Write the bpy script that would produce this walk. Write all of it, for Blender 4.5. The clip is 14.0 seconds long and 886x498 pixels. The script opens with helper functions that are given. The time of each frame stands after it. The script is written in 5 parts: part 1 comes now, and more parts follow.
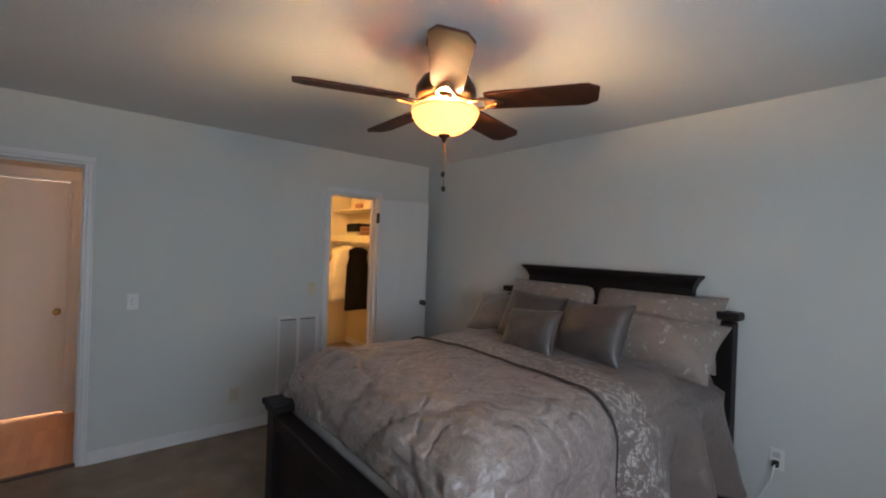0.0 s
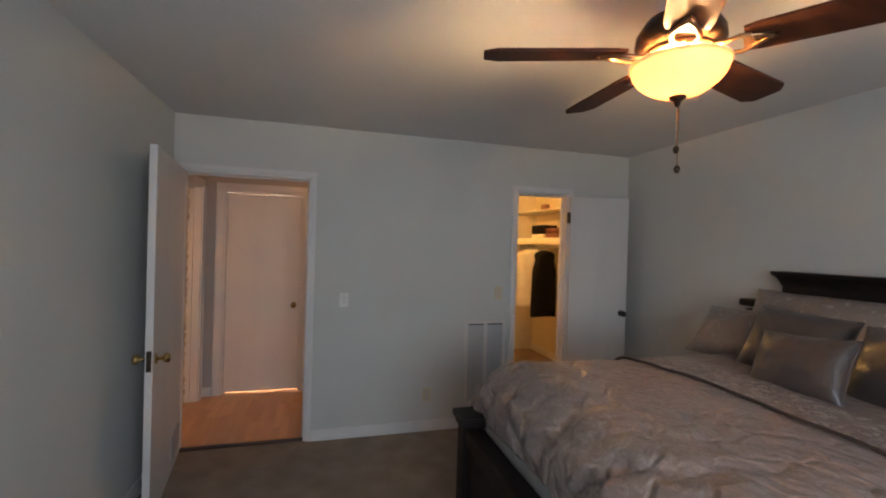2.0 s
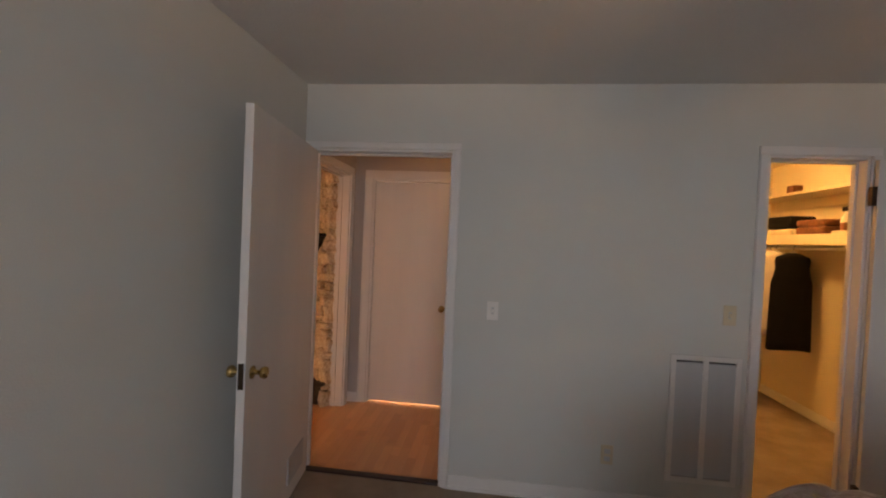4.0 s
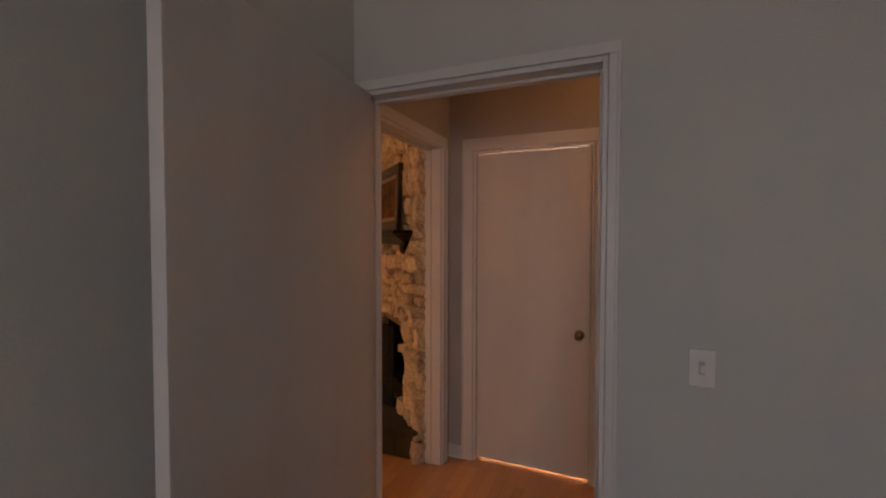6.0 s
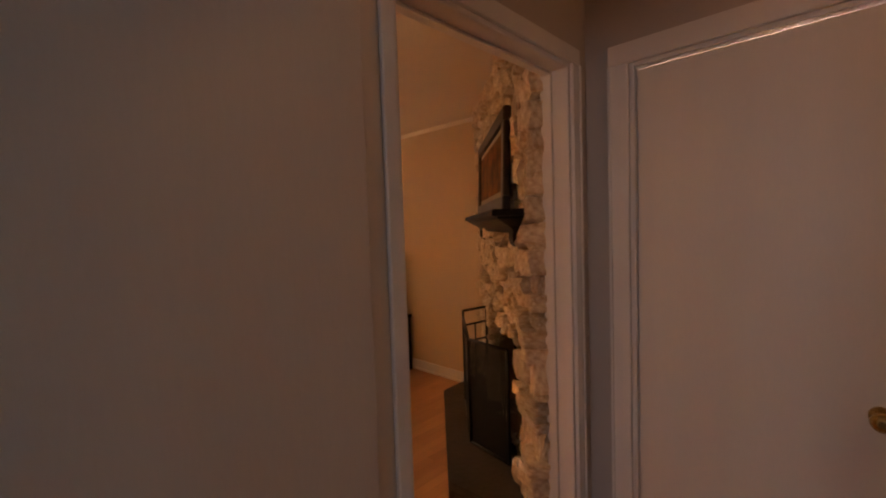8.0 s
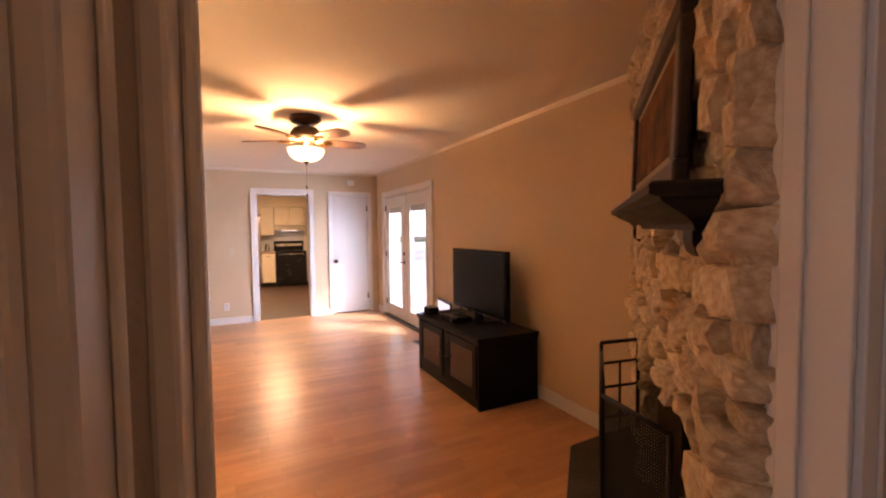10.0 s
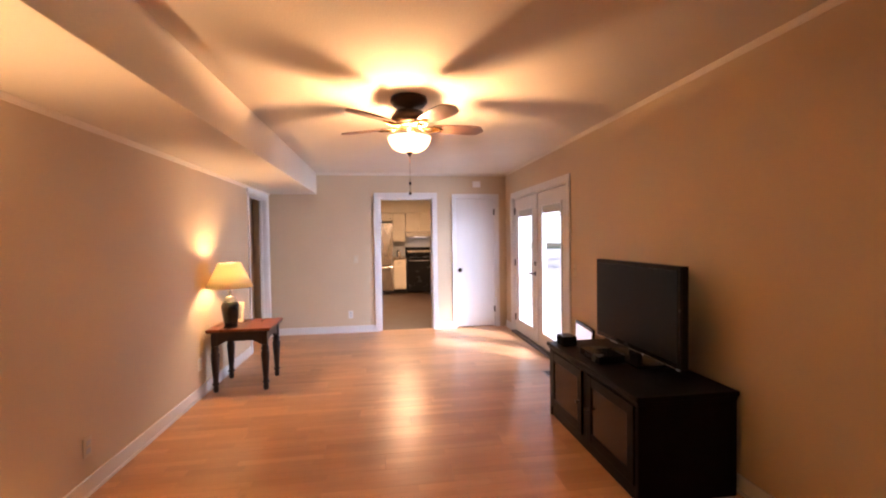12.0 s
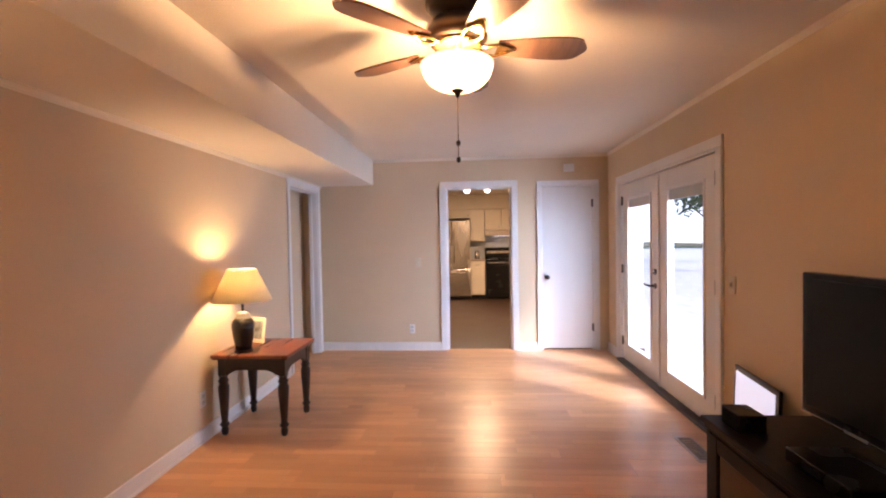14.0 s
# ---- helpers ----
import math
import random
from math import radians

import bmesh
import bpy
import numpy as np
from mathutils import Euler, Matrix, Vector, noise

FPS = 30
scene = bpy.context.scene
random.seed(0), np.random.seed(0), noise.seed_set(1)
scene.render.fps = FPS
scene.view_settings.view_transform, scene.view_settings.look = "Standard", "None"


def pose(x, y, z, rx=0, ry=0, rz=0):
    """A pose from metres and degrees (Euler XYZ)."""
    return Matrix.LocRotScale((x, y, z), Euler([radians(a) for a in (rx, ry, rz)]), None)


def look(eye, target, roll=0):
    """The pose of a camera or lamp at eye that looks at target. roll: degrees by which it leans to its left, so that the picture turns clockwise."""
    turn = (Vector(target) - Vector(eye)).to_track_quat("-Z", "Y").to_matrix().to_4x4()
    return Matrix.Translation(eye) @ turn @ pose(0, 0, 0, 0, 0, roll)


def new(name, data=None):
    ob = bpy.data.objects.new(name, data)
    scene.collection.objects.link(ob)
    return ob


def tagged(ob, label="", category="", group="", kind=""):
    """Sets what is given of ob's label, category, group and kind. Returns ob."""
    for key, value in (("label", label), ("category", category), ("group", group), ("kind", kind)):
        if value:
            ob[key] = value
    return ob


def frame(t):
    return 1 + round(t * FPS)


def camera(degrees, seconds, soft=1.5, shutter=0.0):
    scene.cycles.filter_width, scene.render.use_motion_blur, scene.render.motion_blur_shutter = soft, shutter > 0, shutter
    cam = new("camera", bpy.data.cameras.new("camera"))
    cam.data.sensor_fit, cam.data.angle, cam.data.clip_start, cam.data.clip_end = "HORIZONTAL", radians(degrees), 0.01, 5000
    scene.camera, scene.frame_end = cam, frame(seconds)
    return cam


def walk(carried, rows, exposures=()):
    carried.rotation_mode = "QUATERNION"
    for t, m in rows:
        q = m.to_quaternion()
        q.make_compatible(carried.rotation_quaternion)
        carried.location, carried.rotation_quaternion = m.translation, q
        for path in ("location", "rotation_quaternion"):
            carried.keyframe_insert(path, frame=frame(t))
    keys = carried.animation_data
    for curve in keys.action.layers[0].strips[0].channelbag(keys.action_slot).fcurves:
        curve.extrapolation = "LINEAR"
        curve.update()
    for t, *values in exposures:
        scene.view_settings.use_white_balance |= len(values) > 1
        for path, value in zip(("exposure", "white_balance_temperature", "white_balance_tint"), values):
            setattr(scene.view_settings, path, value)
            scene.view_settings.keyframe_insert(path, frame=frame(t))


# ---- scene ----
cam = camera(92.3, 14.0, soft=2.1)
PATH = [
    (0, (0.046, -3.738, 1.562), (1.321, -2.197, 1.556), 2.1),
    (0.5, (0.056, -3.718, 1.557), (1.168, -2.055, 1.55), 2.1),
    (1, (0.061, -3.682, 1.548), (0.988, -1.91, 1.542), 1.9),
    (1.5, (0.081, -3.576, 1.543), (0.813, -1.715, 1.531), 1.6),
    (2, (0.122, -3.447, 1.548), (0.661, -1.521, 1.532), 1.7),
    (2.5, (0.217, -3.279, 1.536), (0.558, -1.308, 1.515), 1.9),
    (3, (0.266, -3.084, 1.509), (0.409, -1.089, 1.487), 2.6),
    (3.5, (0.28, -2.837, 1.505), (0.226, -0.838, 1.476), 3.0),
    (4, (0.283, -2.554, 1.499), (0.04, -0.569, 1.46), 2.5),
    (6.5, (0.016, -1.173, 1.475), (-0.916, 0.595, 1.404), -0.4),
    (7, (-0.02, -0.914, 1.465), (-1.124, 0.752, 1.383), -0.8),
    (7.5, (-0.093, -0.667, 1.454), (-1.351, 0.885, 1.361), -1.0),
    (8, (-0.228, -0.451, 1.454), (-1.616, 0.985, 1.349), -1.9),
    (10.5, (-0.834, 0.278, 1.42), (-2.696, 1.004, 1.336), -0.4),
    (11, (-1.019, 0.375, 1.422), (-2.934, 0.947, 1.351), -0.6),
    (11.5, (-1.217, 0.476, 1.416), (-3.174, 0.884, 1.36), -0.6),
    (12, (-1.461, 0.551, 1.412), (-3.442, 0.823, 1.358), -0.8),
    (12.5, (-1.745, 0.602, 1.407), (-3.738, 0.761, 1.354), -0.8),
    (13, (-2.054, 0.683, 1.405), (-4.053, 0.723, 1.347), -1.0),
    (13.5, (-2.366, 0.731, 1.398), (-4.364, 0.682, 1.34), -1.0),
    (14, (-2.687, 0.783, 1.4), (-4.682, 0.651, 1.35), -1.0),
]
EXPOSURES = [(0, 0.85, 5700, 12), (3, 0.88, 6400, 18), (4.2, 0.75, 6800, 22), (6.5, 0.1, 6900, 28), (8, 0.05, 7000, 30), (10.5, 0.36, 6650, 33), (12, 0.25, 6350, 31), (14, 0.1, 5950, 26)]
P_BWIN, P_BFAN, P_FRENCH, P_LFAN, P_LAMP, P_CLOSET, P_KIT, P_FAR, P_HALL = 17, 38, 72, 104, 54, 33, 100, 90, 4.6
walk(cam, [(t, look(e, g, r)) for t, e, g, r in PATH], EXPOSURES)

# ---- world and light ----
world = bpy.data.worlds.new("world")
scene.world = world
world.use_nodes = True
wn = world.node_tree
sky = wn.nodes.new("ShaderNodeTexSky")
sky.sky_type, sky.sun_disc = "NISHITA", False
sky.sun_elevation, sky.sun_rotation = radians(44), radians(41)
wn.links.new(sky.outputs[0], wn.nodes["Background"].inputs[0])
wn.nodes["Background"].inputs[1].default_value = 0.12


def lamp(name, kind, m, power, color, size=0.05, size_y=None):
    d = bpy.data.lights.new(name, kind)
    d.energy, d.color = power, color
    if kind == "AREA":
        d.shape, d.size, d.size_y = "RECTANGLE", size, size_y or size
    elif kind == "SUN":
        d.angle = size
    else:
        d.shadow_soft_size = size
    ob = new(name, d)
    ob.matrix_world = m
    return ob


WARM = (1.0, 0.60, 0.25)
WARMER = (1.0, 0.50, 0.15)
SHADELIGHT = (1.0, 0.64, 0.28)
COOL = (0.93, 0.97, 1.0)
lamp("sun", "SUN", look((6, 7, 9), (0, 0, 0)), 5.0, (0.95, 0.98, 1.0), radians(9))
lamp("bedroom_window_light", "AREA", look((0.6, -4.62, 1.5), (0.6, 0, 1.3)), P_BWIN, COOL, 1.4, 1.15)
for k in range(3):
    a = radians(40 + 120 * k)
    lamp("bedroom_fan_bulb", "POINT", pose(1.17 + 0.03 * math.cos(a), -2.36 + 0.03 * math.sin(a), 2.112), P_BFAN / 3, WARM, 0.03)
lamp("french_door_light", "AREA", look((-6.15, 3.25, 1.15), (-7.55, 1.25, 0.65)), P_FRENCH, (0.66, 0.82, 1.0), 1.78, 1.90).data.spread = radians(125)
for k in range(3):
    a = radians(-20 + 120 * k)
    lamp("living_fan_bulb", "POINT", pose(-4.47 + 0.04 * math.cos(a), 0.737 + 0.04 * math.sin(a), 2.088), P_LFAN / 3, WARM, 0.02)
lamp("table_lamp_bulb", "POINT", pose(-5.70, -0.90, 1.13), P_LAMP * 0.55, SHADELIGHT, 0.035)
lamp("table_lamp_bulb", "POINT", pose(-2.62, -0.78, 1.13), P_LAMP, SHADELIGHT, 0.035)
lamp("closet_bulb", "POINT", pose(2.2, 1.2, 2.3), P_CLOSET, (1.0, 0.52, 0.14), 0.06)
lamp("kitchen_bulb", "AREA", look((-10.2, 0.95, 2.3), (-10.2, 0.95, 0)), P_KIT, (1, 0.64, 0.32), 0.5, 0.5)
# Added warm fill for the hall and its door; no such lamp is seen.
lamp("hall_fill", "POINT", pose(0.55, 0.45, 2.33), P_HALL, (1.0, 0.50, 0.20), 0.06)
lamp("far_room_bulb", "POINT", pose(-0.45, 1.9, 1.7), P_FAR, (1, 0.78, 0.55), 0.08)


# ---- materials ----
def mat(name, color, rough=0.6, metal=0.0, var=0.12, scale=6.0, bump=0.1, fine=120.0, dark=None, stretch=(1, 1, 1), per=0.0, spec=0.5):
    m = bpy.data.materials.new(name)
    m.use_nodes = True
    nt = m.node_tree
    b = nt.nodes["Principled BSDF"]
    b.inputs["Roughness"].default_value = rough
    b.inputs["Metallic"].default_value = metal
    b.inputs["Specular IOR Level"].default_value = spec
    tc = nt.nodes.new("ShaderNodeTexCoord")
    mp = nt.nodes.new("ShaderNodeMapping")
    mp.inputs["Scale"].default_value = stretch
    nt.links.new(tc.outputs["Object"], mp.inputs[0])
    n1 = nt.nodes.new("ShaderNodeTexNoise")
    n1.inputs["Scale"].default_value, n1.inputs["Detail"].default_value = scale, 6
    n2 = nt.nodes.new("ShaderNodeTexNoise")
    n2.inputs["Scale"].default_value, n2.inputs["Detail"].default_value = fine, 4
    for n in (n1, n2):
        nt.links.new(mp.outputs[0], n.inputs["Vector"])
    d = dark or tuple(c * (1 - 2.2 * var) for c in color)
    ramp = nt.nodes.new("ShaderNodeValToRGB")
    ramp.color_ramp.elements[0].position, ramp.color_ramp.elements[1].position = 0.3, 0.7
    ramp.color_ramp.elements[0].color, ramp.color_ramp.elements[1].color = (*d, 1), (*color, 1)
    nt.links.new(n1.outputs[0], ramp.inputs[0])
    mix = nt.nodes.new("ShaderNodeMix")
    mix.data_type, mix.blend_type = "RGBA", "MULTIPLY"
    mix.inputs[0].default_value = min(1, var * 2.5)
    r2 = nt.nodes.new("ShaderNodeMapRange")
    r2.inputs[3].default_value, r2.inputs[4].default_value = 0.6, 1.25
    nt.links.new(n2.outputs[0], r2.inputs[0])
    nt.links.new(ramp.outputs[0], mix.inputs[6])
    nt.links.new(r2.outputs[0], mix.inputs[7])
    out = mix.outputs[2]
    if per:
        oi = nt.nodes.new("ShaderNodeObjectInfo")
        r3 = nt.nodes.new("ShaderNodeMapRange")
        r3.inputs[3].default_value, r3.inputs[4].default_value = 1 - per, 1 + per
        nt.links.new(oi.outputs["Random"], r3.inputs[0])
        m2 = nt.nodes.new("ShaderNodeMix")
        m2.data_type, m2.blend_type = "RGBA", "MULTIPLY"
        m2.inputs[0].default_value = 1
        nt.links.new(out, m2.inputs[6])
        nt.links.new(r3.outputs[0], m2.inputs[7])
        out = m2.outputs[2]
    nt.links.new(out, b.inputs["Base Color"])
    r4 = nt.nodes.new("ShaderNodeMapRange")
    r4.inputs[3].default_value, r4.inputs[4].default_value = max(0.02, rough - 0.1), min(1, rough + 0.1)
    nt.links.new(n1.outputs[0], r4.inputs[0])
    nt.links.new(r4.outputs[0], b.inputs["Roughness"])
    if bump:
        bp = nt.nodes.new("ShaderNodeBump")
        bp.inputs["Strength"].default_value, bp.inputs["Distance"].default_value = bump, 0.01
        nt.links.new(n2.outputs[0], bp.inputs["Height"])
        nt.links.new(bp.outputs[0], b.inputs["Normal"])
    return m


def glow(name, color, strength, base=(0.8, 0.7, 0.5)):
    m = bpy.data.materials.new(name)
    m.use_nodes = True
    b = m.node_tree.nodes["Principled BSDF"]
    b.inputs["Base Color"].default_value = (*base, 1)
    b.inputs["Emission Color"].default_value = (*color, 1)
    b.inputs["Emission Strength"].default_value = strength
    b.inputs["Roughness"].default_value = 0.35
    return m


def lit_glass(name, color, strength, thin=0.5):
    m = glow(name, color, strength, color)
    nt = m.node_tree
    t = nt.nodes.new("ShaderNodeBsdfTranslucent")
    t.inputs[0].default_value = (*color, 1)
    x = nt.nodes.new("ShaderNodeMixShader")
    x.inputs[0].default_value = thin
    nt.links.new(nt.nodes["Principled BSDF"].outputs[0], x.inputs[1])
    nt.links.new(t.outputs[0], x.inputs[2])
    nt.links.new(x.outputs[0], nt.nodes["Material Output"].inputs[0])
    return m


def cloth_print(name, ground, figure, scale, thresh, rough=0.45, band=None, sheen=0.08, bare=0.48, crumple=0.7, quilt=0.0):
    """Satin with a woven or stitched leaf pattern; band: the stretch of x in which it is stitched."""
    m = bpy.data.materials.new(name)
    m.use_nodes = True
    nt = m.node_tree
    b = nt.nodes["Principled BSDF"]
    tc = nt.nodes.new("ShaderNodeTexCoord")
    n = nt.nodes.new("ShaderNodeTexNoise")
    n.inputs["Scale"].default_value, n.inputs["Detail"].default_value, n.inputs["Distortion"].default_value = scale, 3, 2.2
    nt.links.new(tc.outputs["Object"], n.inputs["Vector"])
    v = nt.nodes.new("ShaderNodeTexVoronoi")
    v.feature = "DISTANCE_TO_EDGE"
    v.inputs["Scale"].default_value = scale * 2.2
    add = nt.nodes.new("ShaderNodeVectorMath")
    add.operation = "MULTIPLY_ADD"
    add.inputs[1].default_value = (0.12, 0.12, 0.12)
    nt.links.new(n.outputs["Color"], add.inputs[0])
    nt.links.new(tc.outputs["Object"], add.inputs[2])
    nt.links.new(add.outputs[0], v.inputs["Vector"])
    mr = nt.nodes.new("ShaderNodeMapRange")
    mr.inputs[1].default_value, mr.inputs[2].default_value = thresh, thresh + 0.05
    mr.inputs[3].default_value, mr.inputs[4].default_value = 1, 0
    nt.links.new(v.outputs["Distance"], mr.inputs[0])
    gate = nt.nodes.new("ShaderNodeMapRange")
    gate.inputs[1].default_value, gate.inputs[2].default_value = bare, bare + 0.08
    nt.links.new(n.outputs[0], gate.inputs[0])
    mu = nt.nodes.new("ShaderNodeMath")
    mu.operation = "MULTIPLY"
    nt.links.new(mr.outputs[0], mu.inputs[0])
    nt.links.new(gate.outputs[0], mu.inputs[1])
    fac = mu.outputs[0]
    if band:
        sx = nt.nodes.new("ShaderNodeSeparateXYZ")
        nt.links.new(tc.outputs["Object"], sx.inputs[0])
        wob = nt.nodes.new("ShaderNodeMath")
        wob.operation = "MULTIPLY_ADD"
        wob.inputs[1].default_value = 0.16
        nt.links.new(n.outputs[0], wob.inputs[0])
        nt.links.new(sx.outputs[0], wob.inputs[2])
        lt = nt.nodes.new("ShaderNodeMath")
        lt.operation = "LESS_THAN"
        lt.inputs[1].default_value = band[1] + 0.08
        nt.links.new(wob.outputs[0], lt.inputs[0])
        m3 = nt.nodes.new("ShaderNodeMath")
        m3.operation = "MULTIPLY"
        nt.links.new(fac, m3.inputs[0])
        nt.links.new(lt.outputs[0], m3.inputs[1])
        fac = m3.outputs[0]
    mix = nt.nodes.new("ShaderNodeMix")
    mix.data_type = "RGBA"
    mix.inputs[6].default_value, mix.inputs[7].default_value = (*ground, 1), (*figure, 1)
    nt.links.new(fac, mix.inputs[0])
    nt.links.new(mix.outputs[2], b.inputs["Base Color"])
    b.inputs["Roughness"].default_value = rough
    b.inputs["Sheen Weight"].default_value = sheen
    n3 = nt.nodes.new("ShaderNodeTexNoise")
    n3.inputs["Scale"].default_value, n3.inputs["Detail"].default_value = 13, 4
    nt.links.new(tc.outputs["Object"], n3.inputs["Vector"])
    bp = nt.nodes.new("ShaderNodeBump")
    bp.inputs["Strength"].default_value, bp.inputs["Distance"].default_value = crumple, 0.04
    nt.links.new(n3.outputs[0], bp.inputs["Height"])
    out = bp.outputs[0]
    if quilt:
        vq = nt.nodes.new("ShaderNodeTexVoronoi")
        vq.feature = "DISTANCE_TO_EDGE"
        vq.inputs["Scale"].default_value = quilt
        n4 = nt.nodes.new("ShaderNodeTexNoise")
        n4.inputs["Scale"].default_value, n4.inputs["Detail"].default_value = 4.5, 3
        nt.links.new(tc.outputs["Object"], n4.inputs["Vector"])
        bend = nt.nodes.new("ShaderNodeVectorMath")
        bend.operation = "MULTIPLY_ADD"
        bend.inputs[1].default_value = (0.26, 0.26, 0.26)
        nt.links.new(n4.outputs["Color"], bend.inputs[0])
        nt.links.new(tc.outputs["Object"], bend.inputs[2])
        nt.links.new(bend.outputs[0], vq.inputs["Vector"])
        dip = nt.nodes.new("ShaderNodeMapRange")
        dip.interpolation_type = "SMOOTHSTEP"
        dip.inputs[1].default_value, dip.inputs[2].default_value = 0.0, 0.16
        nt.links.new(vq.outputs["Distance"], dip.inputs[0])
        b2 = nt.nodes.new("ShaderNodeBump")
        b2.inputs["Strength"].default_value, b2.inputs["Distance"].default_value = 0.8, 0.010
        nt.links.new(dip.outputs[0], b2.inputs["Height"])
        nt.links.new(out, b2.inputs["Normal"])
        out = b2.outputs[0]
    nt.links.new(out, b.inputs["Normal"])
    return m


def wood_mat(name, light, dark, rough, axis="X", per=0.15, spec=0.5):
    st = {"X": (1.2, 14, 14), "Y": (14, 1.2, 14), "Z": (14, 14, 1.2)}[axis]
    return mat(name, light, rough, 0, 0.12, 2.2, 0.06, 18, dark, st, per, spec)


M_BWALL = mat("grey_green_wall_paint", (0.60, 0.61, 0.58), 0.75, 0, 0.03, 1.5, 0.12, 160)
M_BCEIL = mat("bedroom_ceiling_paint", (0.70, 0.70, 0.68), 0.85, 0, 0.03, 1.5, 0.2, 90)
M_CARPET = mat("beige_carpet", (0.37, 0.30, 0.23), 0.95, 0, 0.14, 5, 0.9, 260, spec=0.1)
# Darker than the other wall paints: the hall's shade is put into its colour.
M_HWALL = mat("hall_paint_with_shade", (0.50, 0.46, 0.42), 0.75, 0, 0.03, 1.5, 0.12, 160)
M_LWALL = mat("beige_wall_paint", (0.62, 0.49, 0.325), 0.7, 0, 0.03, 1.5, 0.12, 160)
M_LCEIL = mat("living_ceiling_paint", (0.74, 0.67, 0.56), 0.85, 0, 0.03, 1.5, 0.2, 90)
M_CLOSET = mat("closet_wall_paint", (0.70, 0.62, 0.45), 0.7, 0, 0.04, 2, 0.1, 160)
M_TRIM = mat("white_trim_paint", (0.74, 0.73, 0.71), 0.4, 0, 0.04, 3, 0.04, 90)
M_DOOR = mat("white_door_paint", (0.70, 0.68, 0.65), 0.42, 0, 0.04, 1.6, 0.05, 60, stretch=(3, 3, 0.5))
M_FLOOR = mat("laminate_plank", (0.54, 0.295, 0.145), 0.25, 0, 0.03, 1.6, 0.0, 5, (0.48, 0.25, 0.115), (9, 0.9, 4), 0.10)
for _l in [l for l in M_FLOOR.node_tree.links if l.to_socket.name == "Roughness"]:
    M_FLOOR.node_tree.links.remove(_l)
M_FLOOR.node_tree.nodes["Principled BSDF"].inputs["Roughness"].default_value = 0.31


def strips(m):
    """Three narrow strips printed along each laminate plank, each stave with its own tone."""
    nt = m.node_tree
    b = nt.nodes["Principled BSDF"]
    link = b.inputs["Base Color"].links[0]
    src = link.from_socket
    tc = nt.nodes.new("ShaderNodeTexCoord")
    oi = nt.nodes.new("ShaderNodeObjectInfo")
    turn = nt.nodes.new("ShaderNodeMapping")
    turn.inputs["Rotation"].default_value = (0, 0, radians(90))
    nt.links.new(tc.outputs["Object"], turn.inputs[0])
    jump = nt.nodes.new("ShaderNodeMath")
    jump.operation = "MULTIPLY"
    jump.inputs[1].default_value = 17.0
    nt.links.new(oi.outputs["Random"], jump.inputs[0])
    comb = nt.nodes.new("ShaderNodeCombineXYZ")
    nt.links.new(jump.outputs[0], comb.inputs[0])
    add = nt.nodes.new("ShaderNodeVectorMath")
    nt.links.new(turn.outputs[0], add.inputs[0])
    nt.links.new(comb.outputs[0], add.inputs[1])
    br = nt.nodes.new("ShaderNodeTexBrick")
    br.inputs["Color1"].default_value, br.inputs["Color2"].default_value = (0.96, 0.94, 0.92, 1), (1.18, 1.17, 1.15, 1)
    br.inputs["Mortar"].default_value = (0.82, 0.77, 0.72, 1)
    br.inputs["Scale"].default_value, br.inputs["Mortar Size"].default_value = 1.0, 0.0009
    br.inputs["Brick Width"].default_value, br.inputs["Row Height"].default_value = 0.42, 0.0634
    nt.links.new(add.outputs[0], br.inputs["Vector"])
    mix = nt.nodes.new("ShaderNodeMix")
    mix.data_type, mix.blend_type = "RGBA", "MULTIPLY"
    mix.inputs[0].default_value = 1.0
    nt.links.new(src, mix.inputs[6])
    nt.links.new(br.outputs["Color"], mix.inputs[7])
    nt.links.new(mix.outputs[2], b.inputs["Base Color"])


strips(M_FLOOR)
M_FLOORGAP = mat("plank_gap", (0.26, 0.13, 0.055), 0.8)
M_KFLOOR = mat("kitchen_tile", (0.065, 0.038, 0.024), 0.55, 0, 0.15, 3, 0.1)
M_DARKWOOD = mat("black_stained_wood", (0.014, 0.010, 0.009), 0.5, 0, 0.2, 3, 0.05, 40, stretch=(1, 8, 8), spec=0.22)
M_ESPRESSO = mat("espresso_wood", (0.008, 0.005, 0.004), 0.36, 0, 0.2, 3, 0.05, 40, stretch=(1, 8, 8), spec=0.10)
M_CHERRY = wood_mat("cherry_tabletop", (0.24, 0.065, 0.022), (0.13, 0.03, 0.012), 0.3, "X", 0.0)
M_TABLELEG = mat("dark_turned_wood", (0.03, 0.014, 0.009), 0.35, 0, 0.2, 5, 0.04, 40)
M_BLADE = wood_mat("walnut_fan_blade", (0.085, 0.032, 0.016), (0.045, 0.016, 0.009), 0.5, "X", 0.0, 0.15)
M_BLADE2 = wood_mat("brown_fan_blade", (0.16, 0.085, 0.05), (0.10, 0.05, 0.03), 0.4, "X", 0.0)
M_BRONZE = mat("oiled_bronze", (0.055, 0.035, 0.022), 0.38, 0.8, 0.15, 8, 0.05)
M_COPPER = mat("antique_copper", (0.42, 0.24, 0.12), 0.3, 0.9, 0.15, 8, 0.05)
M_BRASS = mat("brass", (0.55, 0.38, 0.14), 0.25, 1.0, 0.1, 10, 0.02)
M_NICKEL = mat("dark_nickel", (0.10, 0.09, 0.08), 0.3, 0.9, 0.1, 10, 0.02)
M_BLACK = mat("black_metal", (0.012, 0.012, 0.012), 0.5, 0.3, 0.2, 8, 0.05)
M_BLACKGLOSS = mat("black_gloss_plastic", (0.008, 0.008, 0.009), 0.25, 0, 0.05, 8, 0.0, spec=0.25)
